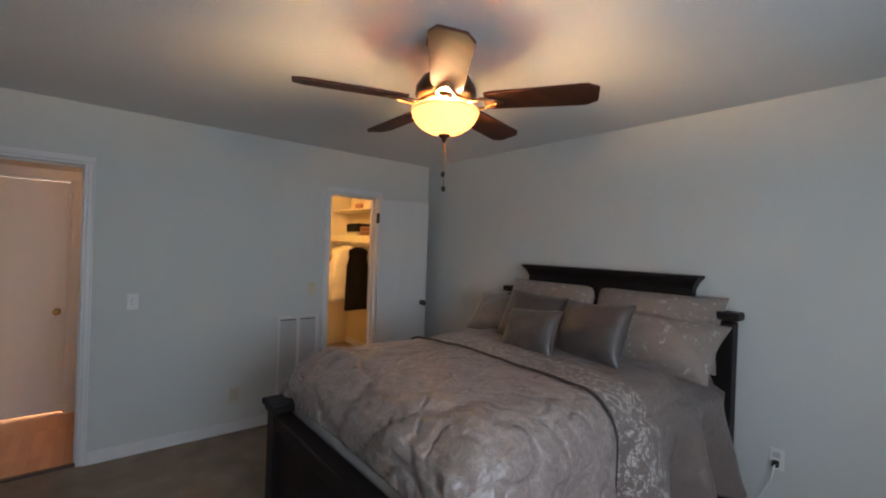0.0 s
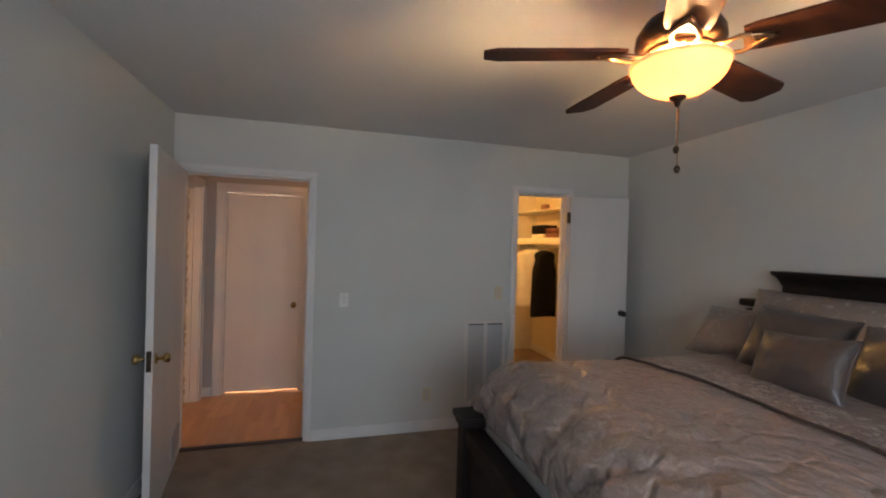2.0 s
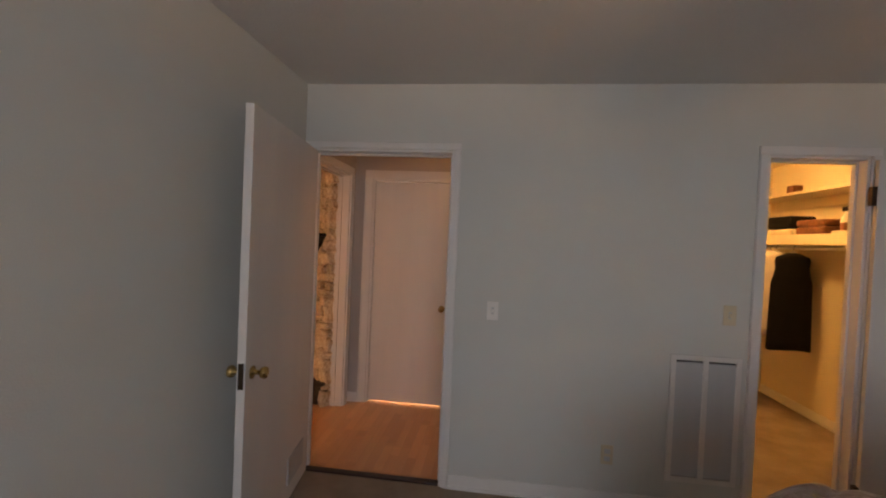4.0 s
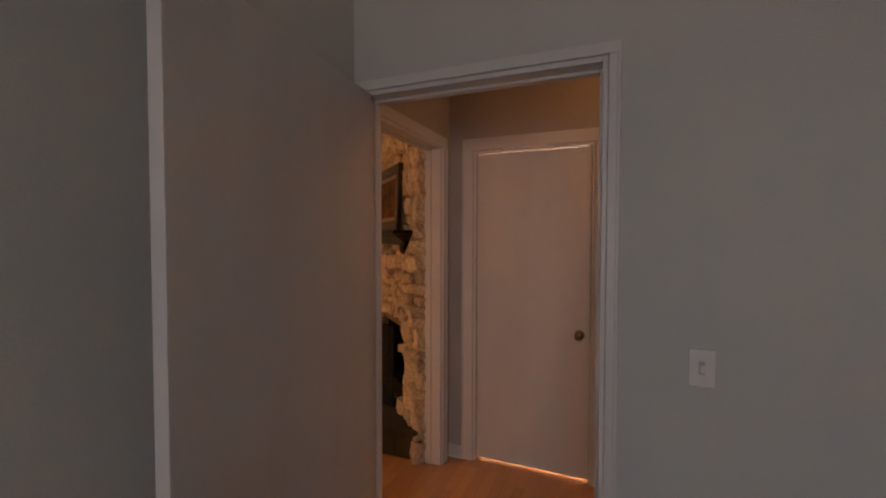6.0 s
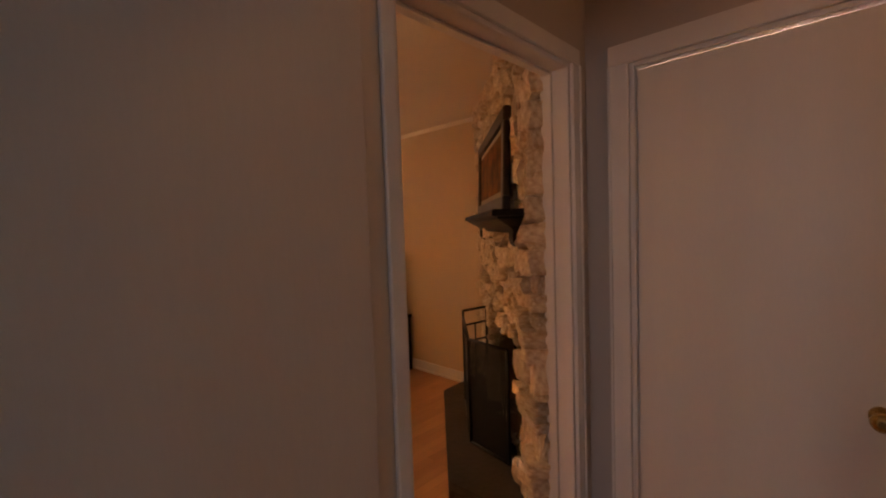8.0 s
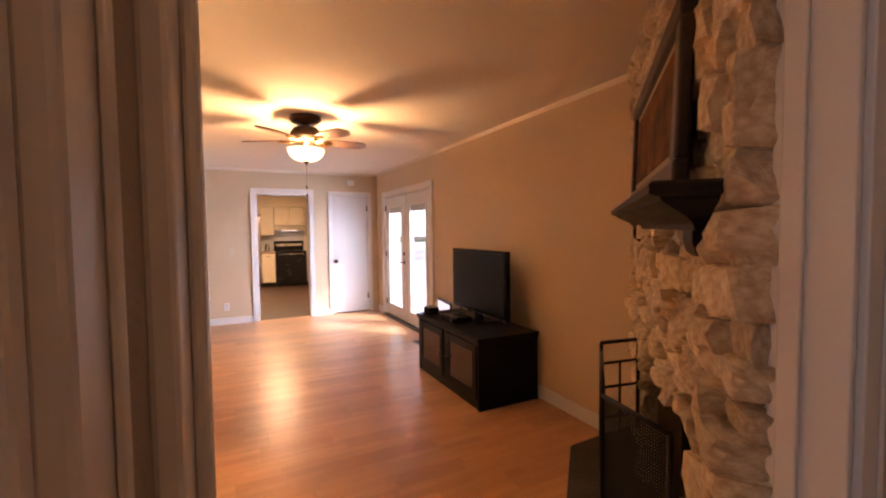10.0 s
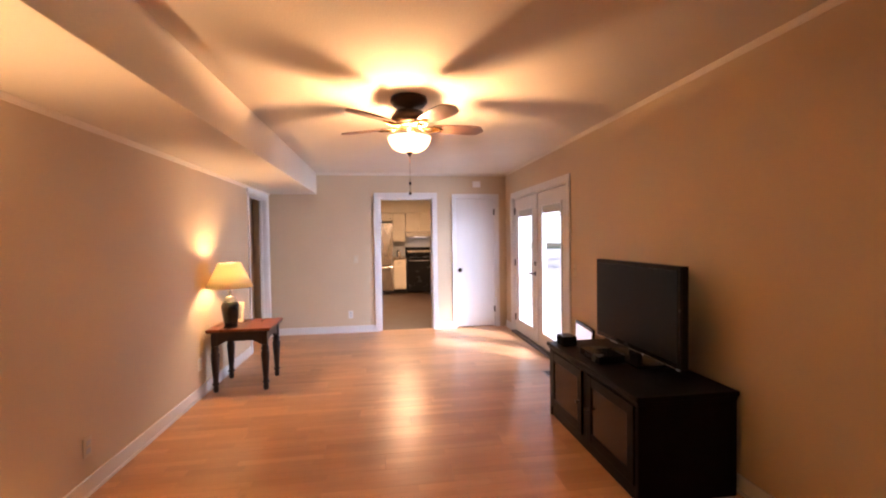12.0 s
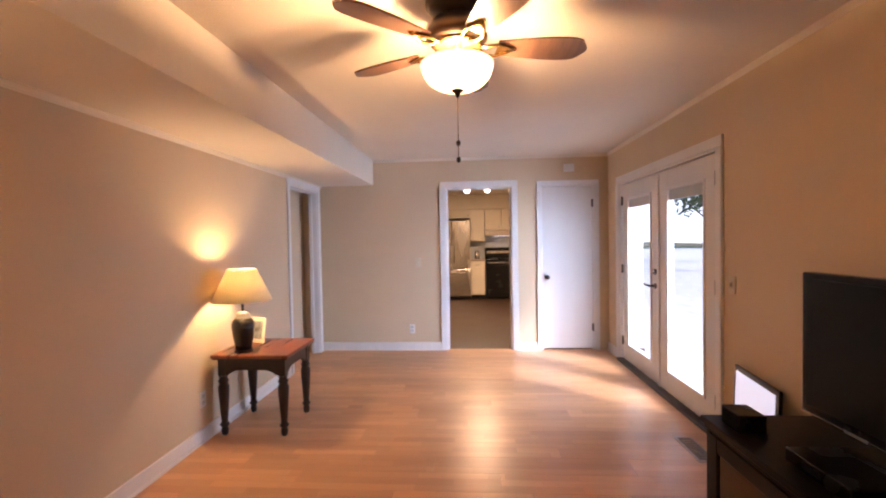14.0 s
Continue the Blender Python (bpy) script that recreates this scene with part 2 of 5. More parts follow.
M_SCREEN = mat("dark_tv_screen", (0.006, 0.006, 0.007), 0.3, 0, 0.0, 3, 0.0, spec=0.12)
for _l in [l for l in M_SCREEN.node_tree.links if l.to_socket.name == "Roughness"]:
    M_SCREEN.node_tree.links.remove(_l)
M_IVORY = mat("ivory_plastic", (0.62, 0.54, 0.38), 0.4, 0, 0.04, 8, 0.0)
M_WHITEP = mat("white_plastic", (0.78, 0.77, 0.74), 0.4, 0, 0.04, 8, 0.0)
M_GRILLE = mat("grille_paint", (0.50, 0.52, 0.53), 0.5, 0, 0.05, 8, 0.03)
M_VOID = mat("duct_shade", (0.05, 0.05, 0.05), 0.9)
M_STONE = mat("whitewashed_stone", (0.84, 0.75, 0.59), 0.85, 0, 0.12, 5, 0.7, 24, dark=(0.52, 0.37, 0.22), per=0.16)
M_MORTAR = mat("mortar", (0.36, 0.26, 0.16), 0.9, 0, 0.15, 12, 0.8, 60)
M_SOOT = mat("sooty_firebrick", (0.012, 0.011, 0.010), 0.95, 0, 0.3, 9, 0.5)
M_SLATE = mat("grey_slate_hearth", (0.075, 0.058, 0.045), 0.6, 0, 0.25, 6, 0.6, 30, per=0.2)
M_BOWL_B = lit_glass("amber_glass_lit", (1.0, 0.70, 0.44), 0.12)
M_BOWL_L = lit_glass("alabaster_glass_lit", (1.0, 0.86, 0.66), 4.0, 0.78)
M_STEEL = mat("stainless_steel", (0.55, 0.53, 0.50), 0.26, 1.0, 0.03, 2, 0.01, 60, stretch=(3, 3, 0.6))
M_CAB = mat("white_cabinet_paint", (0.76, 0.69, 0.56), 0.45, 0, 0.04, 4, 0.02)
M_COUNTER = mat("tan_countertop", (0.42, 0.33, 0.24), 0.35, 0, 0.15, 30, 0.02)
M_CERAMIC = mat("dark_green_glaze", (0.018, 0.017, 0.016), 0.22, 0, 0.25, 9, 0.05)
M_GREYCER = mat("grey_ceramic_collar", (0.32, 0.30, 0.27), 0.4, 0, 0.1, 20, 0.05)
M_BLACKCLOTH = mat("black_cloth", (0.008, 0.008, 0.009), 0.9, 0, 0.2, 8, 0.5, 90, spec=0.1)
M_WHITECLOTH = mat("cream_cloth", (0.70, 0.63, 0.48), 0.85, 0, 0.08, 8, 0.5, 90)
M_REDCLOTH = mat("brown_red_cloth", (0.22, 0.09, 0.04), 0.85, 0, 0.25, 14, 0.5, 90)
M_PHOTO = mat("photo_print", (0.30, 0.32, 0.34), 0.25, 0, 0.4, 14, 0.0, dark=(0.05, 0.06, 0.05))
M_PAINTING = mat("autumn_landscape_print", (0.26, 0.12, 0.04), 0.8, 0, 0.35, 6, 0.0, 25, spec=0.1, dark=(0.035, 0.025, 0.018))
M_MAT = mat("cream_picture_mat", (0.40, 0.34, 0.25), 0.8, 0, 0.05, 8, 0.05, spec=0.1)
M_FRAME = mat("dark_brown_frame", (0.045, 0.022, 0.012), 0.4, 0, 0.2, 6, 0.05, stretch=(1, 8, 8))
M_GREYCUSH = cloth_print("taupe_satin", (0.066, 0.052, 0.047), (0.074, 0.060, 0.053), 12, 0.02, 0.36, crumple=0.2)
M_SHAM = cloth_print("embroidered_sham", (0.24, 0.20, 0.175), (0.46, 0.41, 0.36), 11, 0.07, 0.33, bare=0.58, crumple=0.4)
M_FOOT = cloth_print("silver_damask", (0.225, 0.18, 0.158), (0.30, 0.25, 0.22), 19, 0.12, 0.36, crumple=0.5, quilt=6.0)
M_HEAD = cloth_print("embroidered_taupe_satin", (0.17, 0.135, 0.118), (0.48, 0.43, 0.38), 15, 0.10, 0.32, band=(0.0, 2.0), crumple=0.5)
M_PIPE = mat("dark_piping", (0.035, 0.025, 0.022), 0.6)
M_MATTRESS = mat("mattress_ticking", (0.5, 0.48, 0.45), 0.9)
M_GRASS = mat("lawn", (0.10, 0.15, 0.05), 0.95, 0, 0.3, 3, 0.6)
M_PATIO = mat("concrete_patio", (0.70, 0.69, 0.67), 0.85, 0, 0.1, 4, 0.3)
M_LEAF = mat("leaves", (0.09, 0.13, 0.045), 0.7, 0, 0.3, 6, 0.3)
M_BARK = mat("bark", (0.12, 0.09, 0.07), 0.9, 0, 0.3, 12, 0.8)
M_FENCE = mat("weathered_fence", (0.42, 0.38, 0.33), 0.85, 0, 0.2, 5, 0.4, 40, stretch=(6, 6, 0.6), per=0.15)
M_SHADE = bpy.data.materials.new("cream_lampshade")
M_SHADE.use_nodes = True
_n = M_SHADE.node_tree
_b = _n.nodes["Principled BSDF"]
_b.inputs["Base Color"].default_value = (0.90, 0.80, 0.56, 1)
_b.inputs["Roughness"].default_value = 0.8
_t = _n.nodes.new("ShaderNodeBsdfTranslucent")
_t.inputs[0].default_value = (0.95, 0.84, 0.58, 1)
_x = _n.nodes.new("ShaderNodeMixShader")
_x.inputs[0].default_value = 0.6
_n.links.new(_b.outputs[0], _x.inputs[1])
_n.links.new(_t.outputs[0], _x.inputs[2])
_n.links.new(_x.outputs[0], _n.nodes["Material Output"].inputs[0])
M_GLASS = bpy.data.materials.new("clear_glass")
M_GLASS.use_nodes = True
_b = M_GLASS.node_tree.nodes["Principled BSDF"]
_b.inputs["Transmission Weight"].default_value, _b.inputs["Roughness"].default_value, _b.inputs["IOR"].default_value = 1.0, 0.01, 1.12
_b.inputs["Base Color"].default_value = (0.97, 0.98, 0.98, 1)
M_CABGLASS = mat("smoked_glass", (0.05, 0.032, 0.024), 0.12, 0, 0.1, 4, 0.0)
M_MESH = mat("fire_screen_mesh", (0.010, 0.010, 0.010), 0.7, 0.2, 0.1, 30, 0.4, 300)


# ---- shape helpers ----
def box(bm, x0, x1, y0, y1, z0, z1, bevel=0.0, seg=2):
    vs = [bm.verts.new((x, y, z)) for z in (z0, z1) for y in (y0, y1) for x in (x0, x1)]
    fs = [bm.faces.new([vs[i] for i in q]) for q in ((0, 2, 3, 1), (4, 5, 7, 6), (0, 1, 5, 4), (2, 6, 7, 3), (0, 4, 6, 2), (1, 3, 7, 5))]
    if bevel:
        es = list({e for f in fs for e in f.edges})
        bmesh.ops.bevel(bm, geom=es, offset=bevel, segments=seg, affect="EDGES", profile=0.5)
    return bm


def bx(*a, **k):
    return box(bmesh.new(), *a, **k)


def lathe(bm, prof, c=(0, 0, 0), seg=32, close=True):
    rings = []
    for r, z in prof:
        rings.append([bm.verts.new((c[0] + r * math.cos(2 * math.pi * i / seg), c[1] + r * math.sin(2 * math.pi * i / seg), c[2] + z)) for i in range(seg)])
    for a, b in zip(rings, rings[1:]):
        for i in range(seg):
            f = bm.faces.new((a[i], a[(i + 1) % seg], b[(i + 1) % seg], b[i]))
            f.smooth = True
    if close:
        bm.faces.new(rings[0][::-1])
        bm.faces.new(rings[-1])
    return bm


def tube(bm, pts, r, seg=8):
    pts = [Vector(p) for p in pts]
    rings = []
    for i, p in enumerate(pts):
        d = (pts[min(i + 1, len(pts) - 1)] - pts[max(i - 1, 0)]).normalized()
        a = d.orthogonal().normalized() if not rings else (prev - d * prev.dot(d)).normalized()
        prev = a
        b = d.cross(a)
        rings.append([bm.verts.new(p + r * (math.cos(2 * math.pi * k / seg) * a + math.sin(2 * math.pi * k / seg) * b)) for k in range(seg)])
    for a, b in zip(rings, rings[1:]):
        for k in range(seg):
            f = bm.faces.new((a[k], a[(k + 1) % seg], b[(k + 1) % seg], b[k]))
            f.smooth = True
    bm.faces.new(rings[0][::-1])
    bm.faces.new(rings[-1])
    return bm


def prism(bm, pts, z0, z1, bevel=0.0):
    lo = [bm.verts.new((x, y, z0)) for x, y in pts]
    hi = [bm.verts.new((x, y, z1)) for x, y in pts]
    fs = [bm.faces.new(lo[::-1]), bm.faces.new(hi)]
    for i in range(len(pts)):
        j = (i + 1) % len(pts)
        fs.append(bm.faces.new((lo[i], lo[j], hi[j], hi[i])))
    if bevel:
        bmesh.ops.bevel(bm, geom=list({e for f in fs for e in f.edges}), offset=bevel, segments=2, affect="EDGES")
    return bm


def profile_bar(bm, prof, x0, x1):
    """A moulding: a profile of (y, z) run along x."""
    a = [bm.verts.new((x0, y, z)) for y, z in prof]
    b = [bm.verts.new((x1, y, z)) for y, z in prof]
    for i in range(len(prof)):
        j = (i + 1) % len(prof)
        bm.faces.new((a[i], a[j], b[j], b[i]))
    bm.faces.new(a[::-1])
    bm.faces.new(b)
    bmesh.ops.recalc_face_normals(bm, faces=bm.faces)
    return bm


def mesh_of(name, bm, material):
    bmesh.ops.recalc_face_normals(bm, faces=bm.faces)
    me = bpy.data.meshes.new(name)
    bm.to_mesh(me)
    bm.free()
    me.materials.append(material)
    return me


def part(name, bm, material, parent=None, label=""):
    ob = new(name, mesh_of(name, bm, material))
    ob.parent = parent
    return tagged(ob, label)


def thing(name, m, label, category, group=""):
    ob = new(name)
    ob.empty_display_size = 0.1
    ob.matrix_world = m
    return tagged(ob, label, category, group)


def single(name, bm, material, label, category, group="", m=None):
    ob = tagged(new(name, mesh_of(name, bm, material)), label, category, group)
    if m is not None:
        ob.matrix_world = m
    return ob


def structure(name, bm, material, label, category="wall"):
    return tagged(new(name, mesh_of(name, bm, material)), label, category, "", "structure")


def wall(name, axis, c0, c1, a0, a1, z1, openings, material, label):
    """A wall of thickness c0..c1 that runs a0..a1 along the axis, with openings (a0, a1, z0, z1)."""
    bm = bmesh.new()

    def add(p0, p1, q0, q1):
        if p1 - p0 > 1e-4 and q1 - q0 > 1e-4:
            box(bm, p0, p1, c0, c1, q0, q1) if axis == "x" else box(bm, c0, c1, p0, p1, q0, q1)
    at = a0
    for o0, o1, q0, q1 in sorted(openings):
        add(at, o0, 0, z1)
        add(o0, o1, 0, q0)
        add(o0, o1, q1, z1)
        at = o1
    add(at, a1, 0, z1)
    return structure(name, bm, material, label)


def casing(name, axis, face, out, o0, o1, top, label, w=0.06, t=0.016, left=True, right=True, depth=0.1):
    """Flat casing round an opening on the face of a wall, and the jamb lining behind it."""
    def b(bm, p0, p1, q0, q1, z0, z1):
        q0, q1 = min(q0, q1), max(q0, q1)
        box(bm, p0, p1, q0, q1, z0, z1, 0.004) if axis == "x" else box(bm, q0, q1, p0, p1, z0, z1, 0.004)
    ob = structure(name, (lambda bm: (b(bm, o0 - w, o1 + w, face, face + out * t, top, top + w), bm)[1])(bmesh.new()), M_TRIM, label, "door trim")
    if left:
        bm = bmesh.new()
        b(bm, o0 - w, o0, face, face + out * t, 0, top)
        b(bm, o0 - w, o0 - w + 0.012, face + out * t, face + out * (t + 0.006), 0, top)
        part("side_casing", bm, M_TRIM, ob)
    if right:
        bm = bmesh.new()
        b(bm, o1, o1 + w, face, face + out * t, 0, top)
        b(bm, o1 + w - 0.012, o1 + w, face + out * t, face + out * (t + 0.006), 0, top)
        part("side_casing", bm, M_TRIM, ob)
    if depth:
        bm = bmesh.new()
        f0 = face + out * 0.004
        f1 = face - out * (depth + 0.004)
        b(bm, o0, o0 + 0.018, f0, f1, 0, top)
        b(bm, o1 - 0.018, o1, f0, f1, 0, top)
        b(bm, o0 + 0.018, o1 - 0.018, f0, f1, top - 0.018, top)
        m = face - out * depth * 0.55
        b(bm, o0 + 0.018, o0 + 0.03, m, m - out * 0.035, 0, top - 0.018)
        b(bm, o1 - 0.03, o1 - 0.018, m, m - out * 0.035, 0, top - 0.018)
        b(bm, o0 + 0.03, o1 - 0.03, m, m - out * 0.035, top - 0.03, top - 0.018)
        part("jamb", bm, M_TRIM, ob)
    return ob


def baseboard(axis, face, out, spans, material=None, h=0.085):
    for a0, a1 in spans:
        bm = bmesh.new()
        for z0, z1, t in ((0, h, 0.012), (0, 0.02, 0.022)):
            q0, q1 = sorted((face, face + out * t))
            if t > 0.02:
                q0, q1 = sorted((face + out * 0.012, face + out * t))
            box(bm, a0, a1, q0, q1, z0, z1, 0.003) if axis == "x" else box(bm, q0, q1, a0, a1, z0, z1, 0.003)
        structure("baseboard", bm, material or M_TRIM, "white painted wooden baseboard along the wall", "baseboard")


# ---- structure: bedroom ----
BDOOR, CLO = (-0.885, 0.02, 0, 2.045), (1.75, 2.262, 0, 2.05)
wall("wall_bedroom_north", "x", 0, 0.05, -0.925, 2.9, 2.44, [BDOOR, CLO], M_BWALL, "pale grey-green painted bedroom wall with two doorways")
wall("wall_bedroom_east", "y", 2.9, 3.0, -4.8, 0.05, 2.44, [], M_BWALL, "pale grey-green painted wall behind the bed")
wall("wall_bedroom_west", "y", -1.01, -0.925, -4.8, 0.05, 2.44, [], M_BWALL, "pale grey-green painted wall behind the open door")
wall("wall_bedroom_south", "x", -4.8, -4.7, -0.925, 2.9, 2.44, [(-0.15, 1.35, 0.9, 2.1)], M_BWALL, "pale grey-green painted bedroom wall with a window")
structure("ceiling_bedroom", bx(-1.01, 3.0, -4.8, 0.05, 2.44, 2.52), M_BCEIL, "off-white textured bedroom ceiling", "ceiling")
structure("floor_bedroom", bx(-1.01, 3.4, -4.8, 0.035, -0.1, 0.0), M_CARPET, "beige cut-pile bedroom carpet", "floor")
casing("door_trim_bedroom", "x", 0, -1, *BDOOR[:2], 2.045, "white painted casing round the bedroom doorway", w=0.038)
casing("door_trim_closet", "x", 0, -1, *CLO[:2], 2.05, "white painted casing round the closet doorway", w=0.045)
baseboard("x", 0, -1, [(0.06, 1.70), (2.32, 2.9)])
baseboard("y", 2.9, -1, [(-4.7, -0.02)])
baseboard("y", -0.925, 1, [(-4.7, -0.02)])
structure("threshold", bx(-0.865, 0.0, 0.0, 0.05, 0, 0.012, bevel=0.004), M_TABLELEG, "dark wooden threshold strip in the bedroom doorway", "threshold")
wf = structure("window_1", bx(-0.15, 1.35, -4.78, -4.72, 1.48, 1.52), M_TRIM, "white bedroom window behind the walker", "window")
for a in ((-0.15, -0.1, 0.9, 2.1), (1.3, 1.35, 0.9, 2.1), (-0.1, 1.3, 2.05, 2.1), (-0.1, 1.3, 0.9, 0.95)):
    part("window_frame", bx(a[0], a[1], -4.785, -4.715, a[2], a[3], bevel=0.004), M_TRIM, wf)

# ---- structure: closet ----
wall("wall_closet_south", "x", 0.05, 0.1, 1.3, 3.25, 2.44, [CLO], M_CLOSET, "cream closet wall beside its doorway")
wall("wall_closet_east", "y", 3.25, 3.35, 0.05, 2.6, 2.44, [], M_CLOSET, "cream closet wall that carries the shelves")
wall("wall_closet_west", "y", 1.3, 1.4, 0.1, 2.6, 2.44, [], M_CLOSET, "plain cream closet wall")
wall("wall_closet_north", "x", 2.5, 2.6, 1.4, 3.25, 2.44, [], M_CLOSET, "plain cream closet back wall")
structure("ceiling_closet", bx(1.3, 3.35, 0.05, 2.6, 2.44, 2.52), M_CLOSET, "cream closet ceiling", "ceiling")
structure("floor_closet", bx(1.3, 3.4, 0.035, 2.6, -0.1, 0.0), M_CARPET, "beige closet carpet", "floor")
baseboard("y", 3.25, -1, [(0.1, 2.5)])

# ---- structure: hall ----
HD, OPEN = (-0.83, -0.085, 0, 2.03), (0.12, 1.055, 0, 2.045)
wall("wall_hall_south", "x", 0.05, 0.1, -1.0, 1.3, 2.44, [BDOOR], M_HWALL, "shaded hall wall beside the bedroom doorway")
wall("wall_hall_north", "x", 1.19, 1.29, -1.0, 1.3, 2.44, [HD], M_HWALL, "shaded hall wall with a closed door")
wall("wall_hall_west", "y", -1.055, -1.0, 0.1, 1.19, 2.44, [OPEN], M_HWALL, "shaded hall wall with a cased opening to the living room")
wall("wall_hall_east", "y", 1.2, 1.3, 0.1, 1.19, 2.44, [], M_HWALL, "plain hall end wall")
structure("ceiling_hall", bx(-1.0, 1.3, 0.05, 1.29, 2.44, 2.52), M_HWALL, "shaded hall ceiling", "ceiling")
casing("door_trim_hall", "x", 1.19, -1, *HD[:2], 2.03, "white painted casing round the closed hall door", w=0.075)
casing("opening_trim_hall", "y", -1.0, 1, *OPEN[:2], 2.045, "white painted casing round the opening to the living room", w=0.06, depth=0.11, left=False)
casing("door_trim_bedroom_back", "x", 0.1, 1, *BDOOR[:2], 2.045, "white painted casing on the hall face of the bedroom doorway", w=0.058, depth=0)
casing("opening_trim_living", "y", -1.11, -1, *OPEN[:2], 2.045, "white painted casing on the living room face of the opening", w=0.05, depth=0)
baseboard("x", 1.19, -1, [(-1.0, -0.91)])
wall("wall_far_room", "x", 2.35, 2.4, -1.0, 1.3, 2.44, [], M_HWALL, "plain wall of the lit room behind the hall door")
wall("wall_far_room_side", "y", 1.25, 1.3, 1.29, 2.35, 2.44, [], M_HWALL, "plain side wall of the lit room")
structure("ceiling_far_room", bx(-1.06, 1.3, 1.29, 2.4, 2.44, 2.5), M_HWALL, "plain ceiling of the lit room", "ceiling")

# Unseen base, made up to go with the hall fill light.
hl = thing("added_hall_lamp", pose(0.55, 0.45, 2.44), "unseen lamp base added above the hall fill light", "lamp")
part("base", lathe(bmesh.new(), [(0.08, 0), (0.08, -0.02), (0.06, -0.03)]), M_BRONZE, hl)

# ---- structure: living room ----
FD, KD, CD, SD = (-7.59, -5.69, 0, 1.98), (0.47, 1.29, 0, 2.03), (1.64, 2.285, 0, 2.03), (-7.86, -7.05, 0, 2.0)
wall("wall_living_east", "y", -1.11, -1.055, -1.217, 2.57, 2.39, [OPEN], M_LWALL, "beige painted living room wall with the hall opening")
wall("wall_living_north", "x", 2.45, 2.57, -8.08, -1.11, 2.39, [FD], M_LWALL, "beige painted living room wall with glazed double doors")
wall("wall_living_south", "x", -1.217, -1.117, -8.08, -1.11, 2.39, [SD], M_LWALL, "beige painted living room wall behind the lamp table")
wall("wall_living_far", "y", -8.08, -7.98, -1.117, 2.45, 2.39, [KD, CD], M_LWALL, "beige painted end wall with the kitchen doorway and a closet door")
structure("ceiling_living", bx(-8.08, -1.055, -1.217, 2.57, 2.39, 2.5), M_LCEIL, "cream living room ceiling", "ceiling")
structure("soffit", bx(-7.98, -1.11, -1.117, -0.43, 2.08, 2.39, bevel=0.004), M_LCEIL, "cream boxed soffit along the ceiling", "soffit")
casing("door_trim_kitchen", "y", -7.98, 1, *KD[:2], 2.03, "white painted casing round the kitchen doorway", w=0.07)
casing("door_trim_closet_living", "y", -7.98, 1, *CD[:2], 2.03, "white painted casing round the living room closet door", w=0.05)
casing("door_trim_french", "x", 2.45, -1, *FD[:2], 1.98, "white painted casing round the glazed double doors", w=0.075, depth=0.11)
casing("door_trim_south", "x", -1.117, 1, *SD[:2], 2.0, "white painted casing round the side doorway", w=0.065)
baseboard("x", -1.117, 1, [(-6.98, -1.11)], h=0.1)
baseboard("x", 2.45, -1, [(-5.62, -2.52), (-7.98, -7.65)], h=0.1)
baseboard("y", -7.98, 1, [(-1.117, 0.41), (1.355, 1.64)], h=0.1)
baseboard("y", -1.11, -1, [(-1.1, 0.13)], h=0.1)


def crown(name, axis, face, out, a0, a1, z):
    prof = [(0, 0), (0, -0.03), (0.005, -0.03), (0.009, -0.022), (0.018, -0.012), (0.024, -0.005), (0.024, 0)]
    bm = bmesh.new()
    profile_bar(bm, prof, a0, a1)
    for v in bm.verts:
        x, y, w = v.co
        v.co = (x, face + out * y, z + w) if axis == "x" else (face + out * y, x, z + w)
    structure(name, bm, M_LCEIL, "slim white crown moulding under the ceiling", "moulding")


crown("crown_moulding", "x", 2.45, -1, -7.98, -2.5, 2.39)
crown("crown_moulding", "x", -1.117, 1, -7.98, -1.11, 2.08)
crown("crown_moulding", "y", -7.98, 1, -0.43, 2.45, 2.39)
# room behind the side doorway
wall("wall_side_room", "x", -1.44, -1.34, -8.08, -6.5, 2.39, [], M_LWALL, "plain wall seen through the side doorway")
wall("wall_side_room_east", "y", -6.6, -6.5, -1.34, -1.217, 2.39, [], M_LWALL, "plain side wall")
wall("wall_side_room_west", "y", -8.08, -7.98, -1.34, -1.217, 2.39, [], M_LWALL, "plain side wall")
structure("ceiling_side_room", bx(-8.08, -6.5, -2.3, -1.217, 2.39, 2.5), M_LCEIL, "plain ceiling", "ceiling")
# ---- structure: kitchen ----
wall("wall_kitchen_far", "y", -13.1, -13.0, -1.0, 2.8, 2.39, [], M_CAB, "cream kitchen wall behind the range")
wall("wall_kitchen_south", "x", -1.1, -1.0, -13.1, -8.08, 2.39, [], M_CAB, "plain cream kitchen wall")
wall("wall_kitchen_north", "x", 2.8, 2.9, -13.1, -8.08, 2.39, [], M_CAB, "plain cream kitchen wall")
wall("wall_kitchen_near", "y", -8.12, -8.08, -1.0, 2.8, 2.39, [KD], M_CAB, "cream kitchen face of the end wall")
structure("ceiling_kitchen", bx(-13.1, -8.08, -1.1, 2.9, 2.39, 2.5), M_CAB, "cream kitchen ceiling", "ceiling")
structure("soffit_kitchen", bx(-13.0, -12.55, -1.0, 2.8, 2.07, 2.39), M_CAB, "cream boxed soffit over the kitchen cabinets", "soffit")
structure("floor_kitchen", bx(-13.1, -8.04, -1.1, 2.9, -0.1, 0.0), M_KFLOOR, "dark brown kitchen tile floor", "floor")
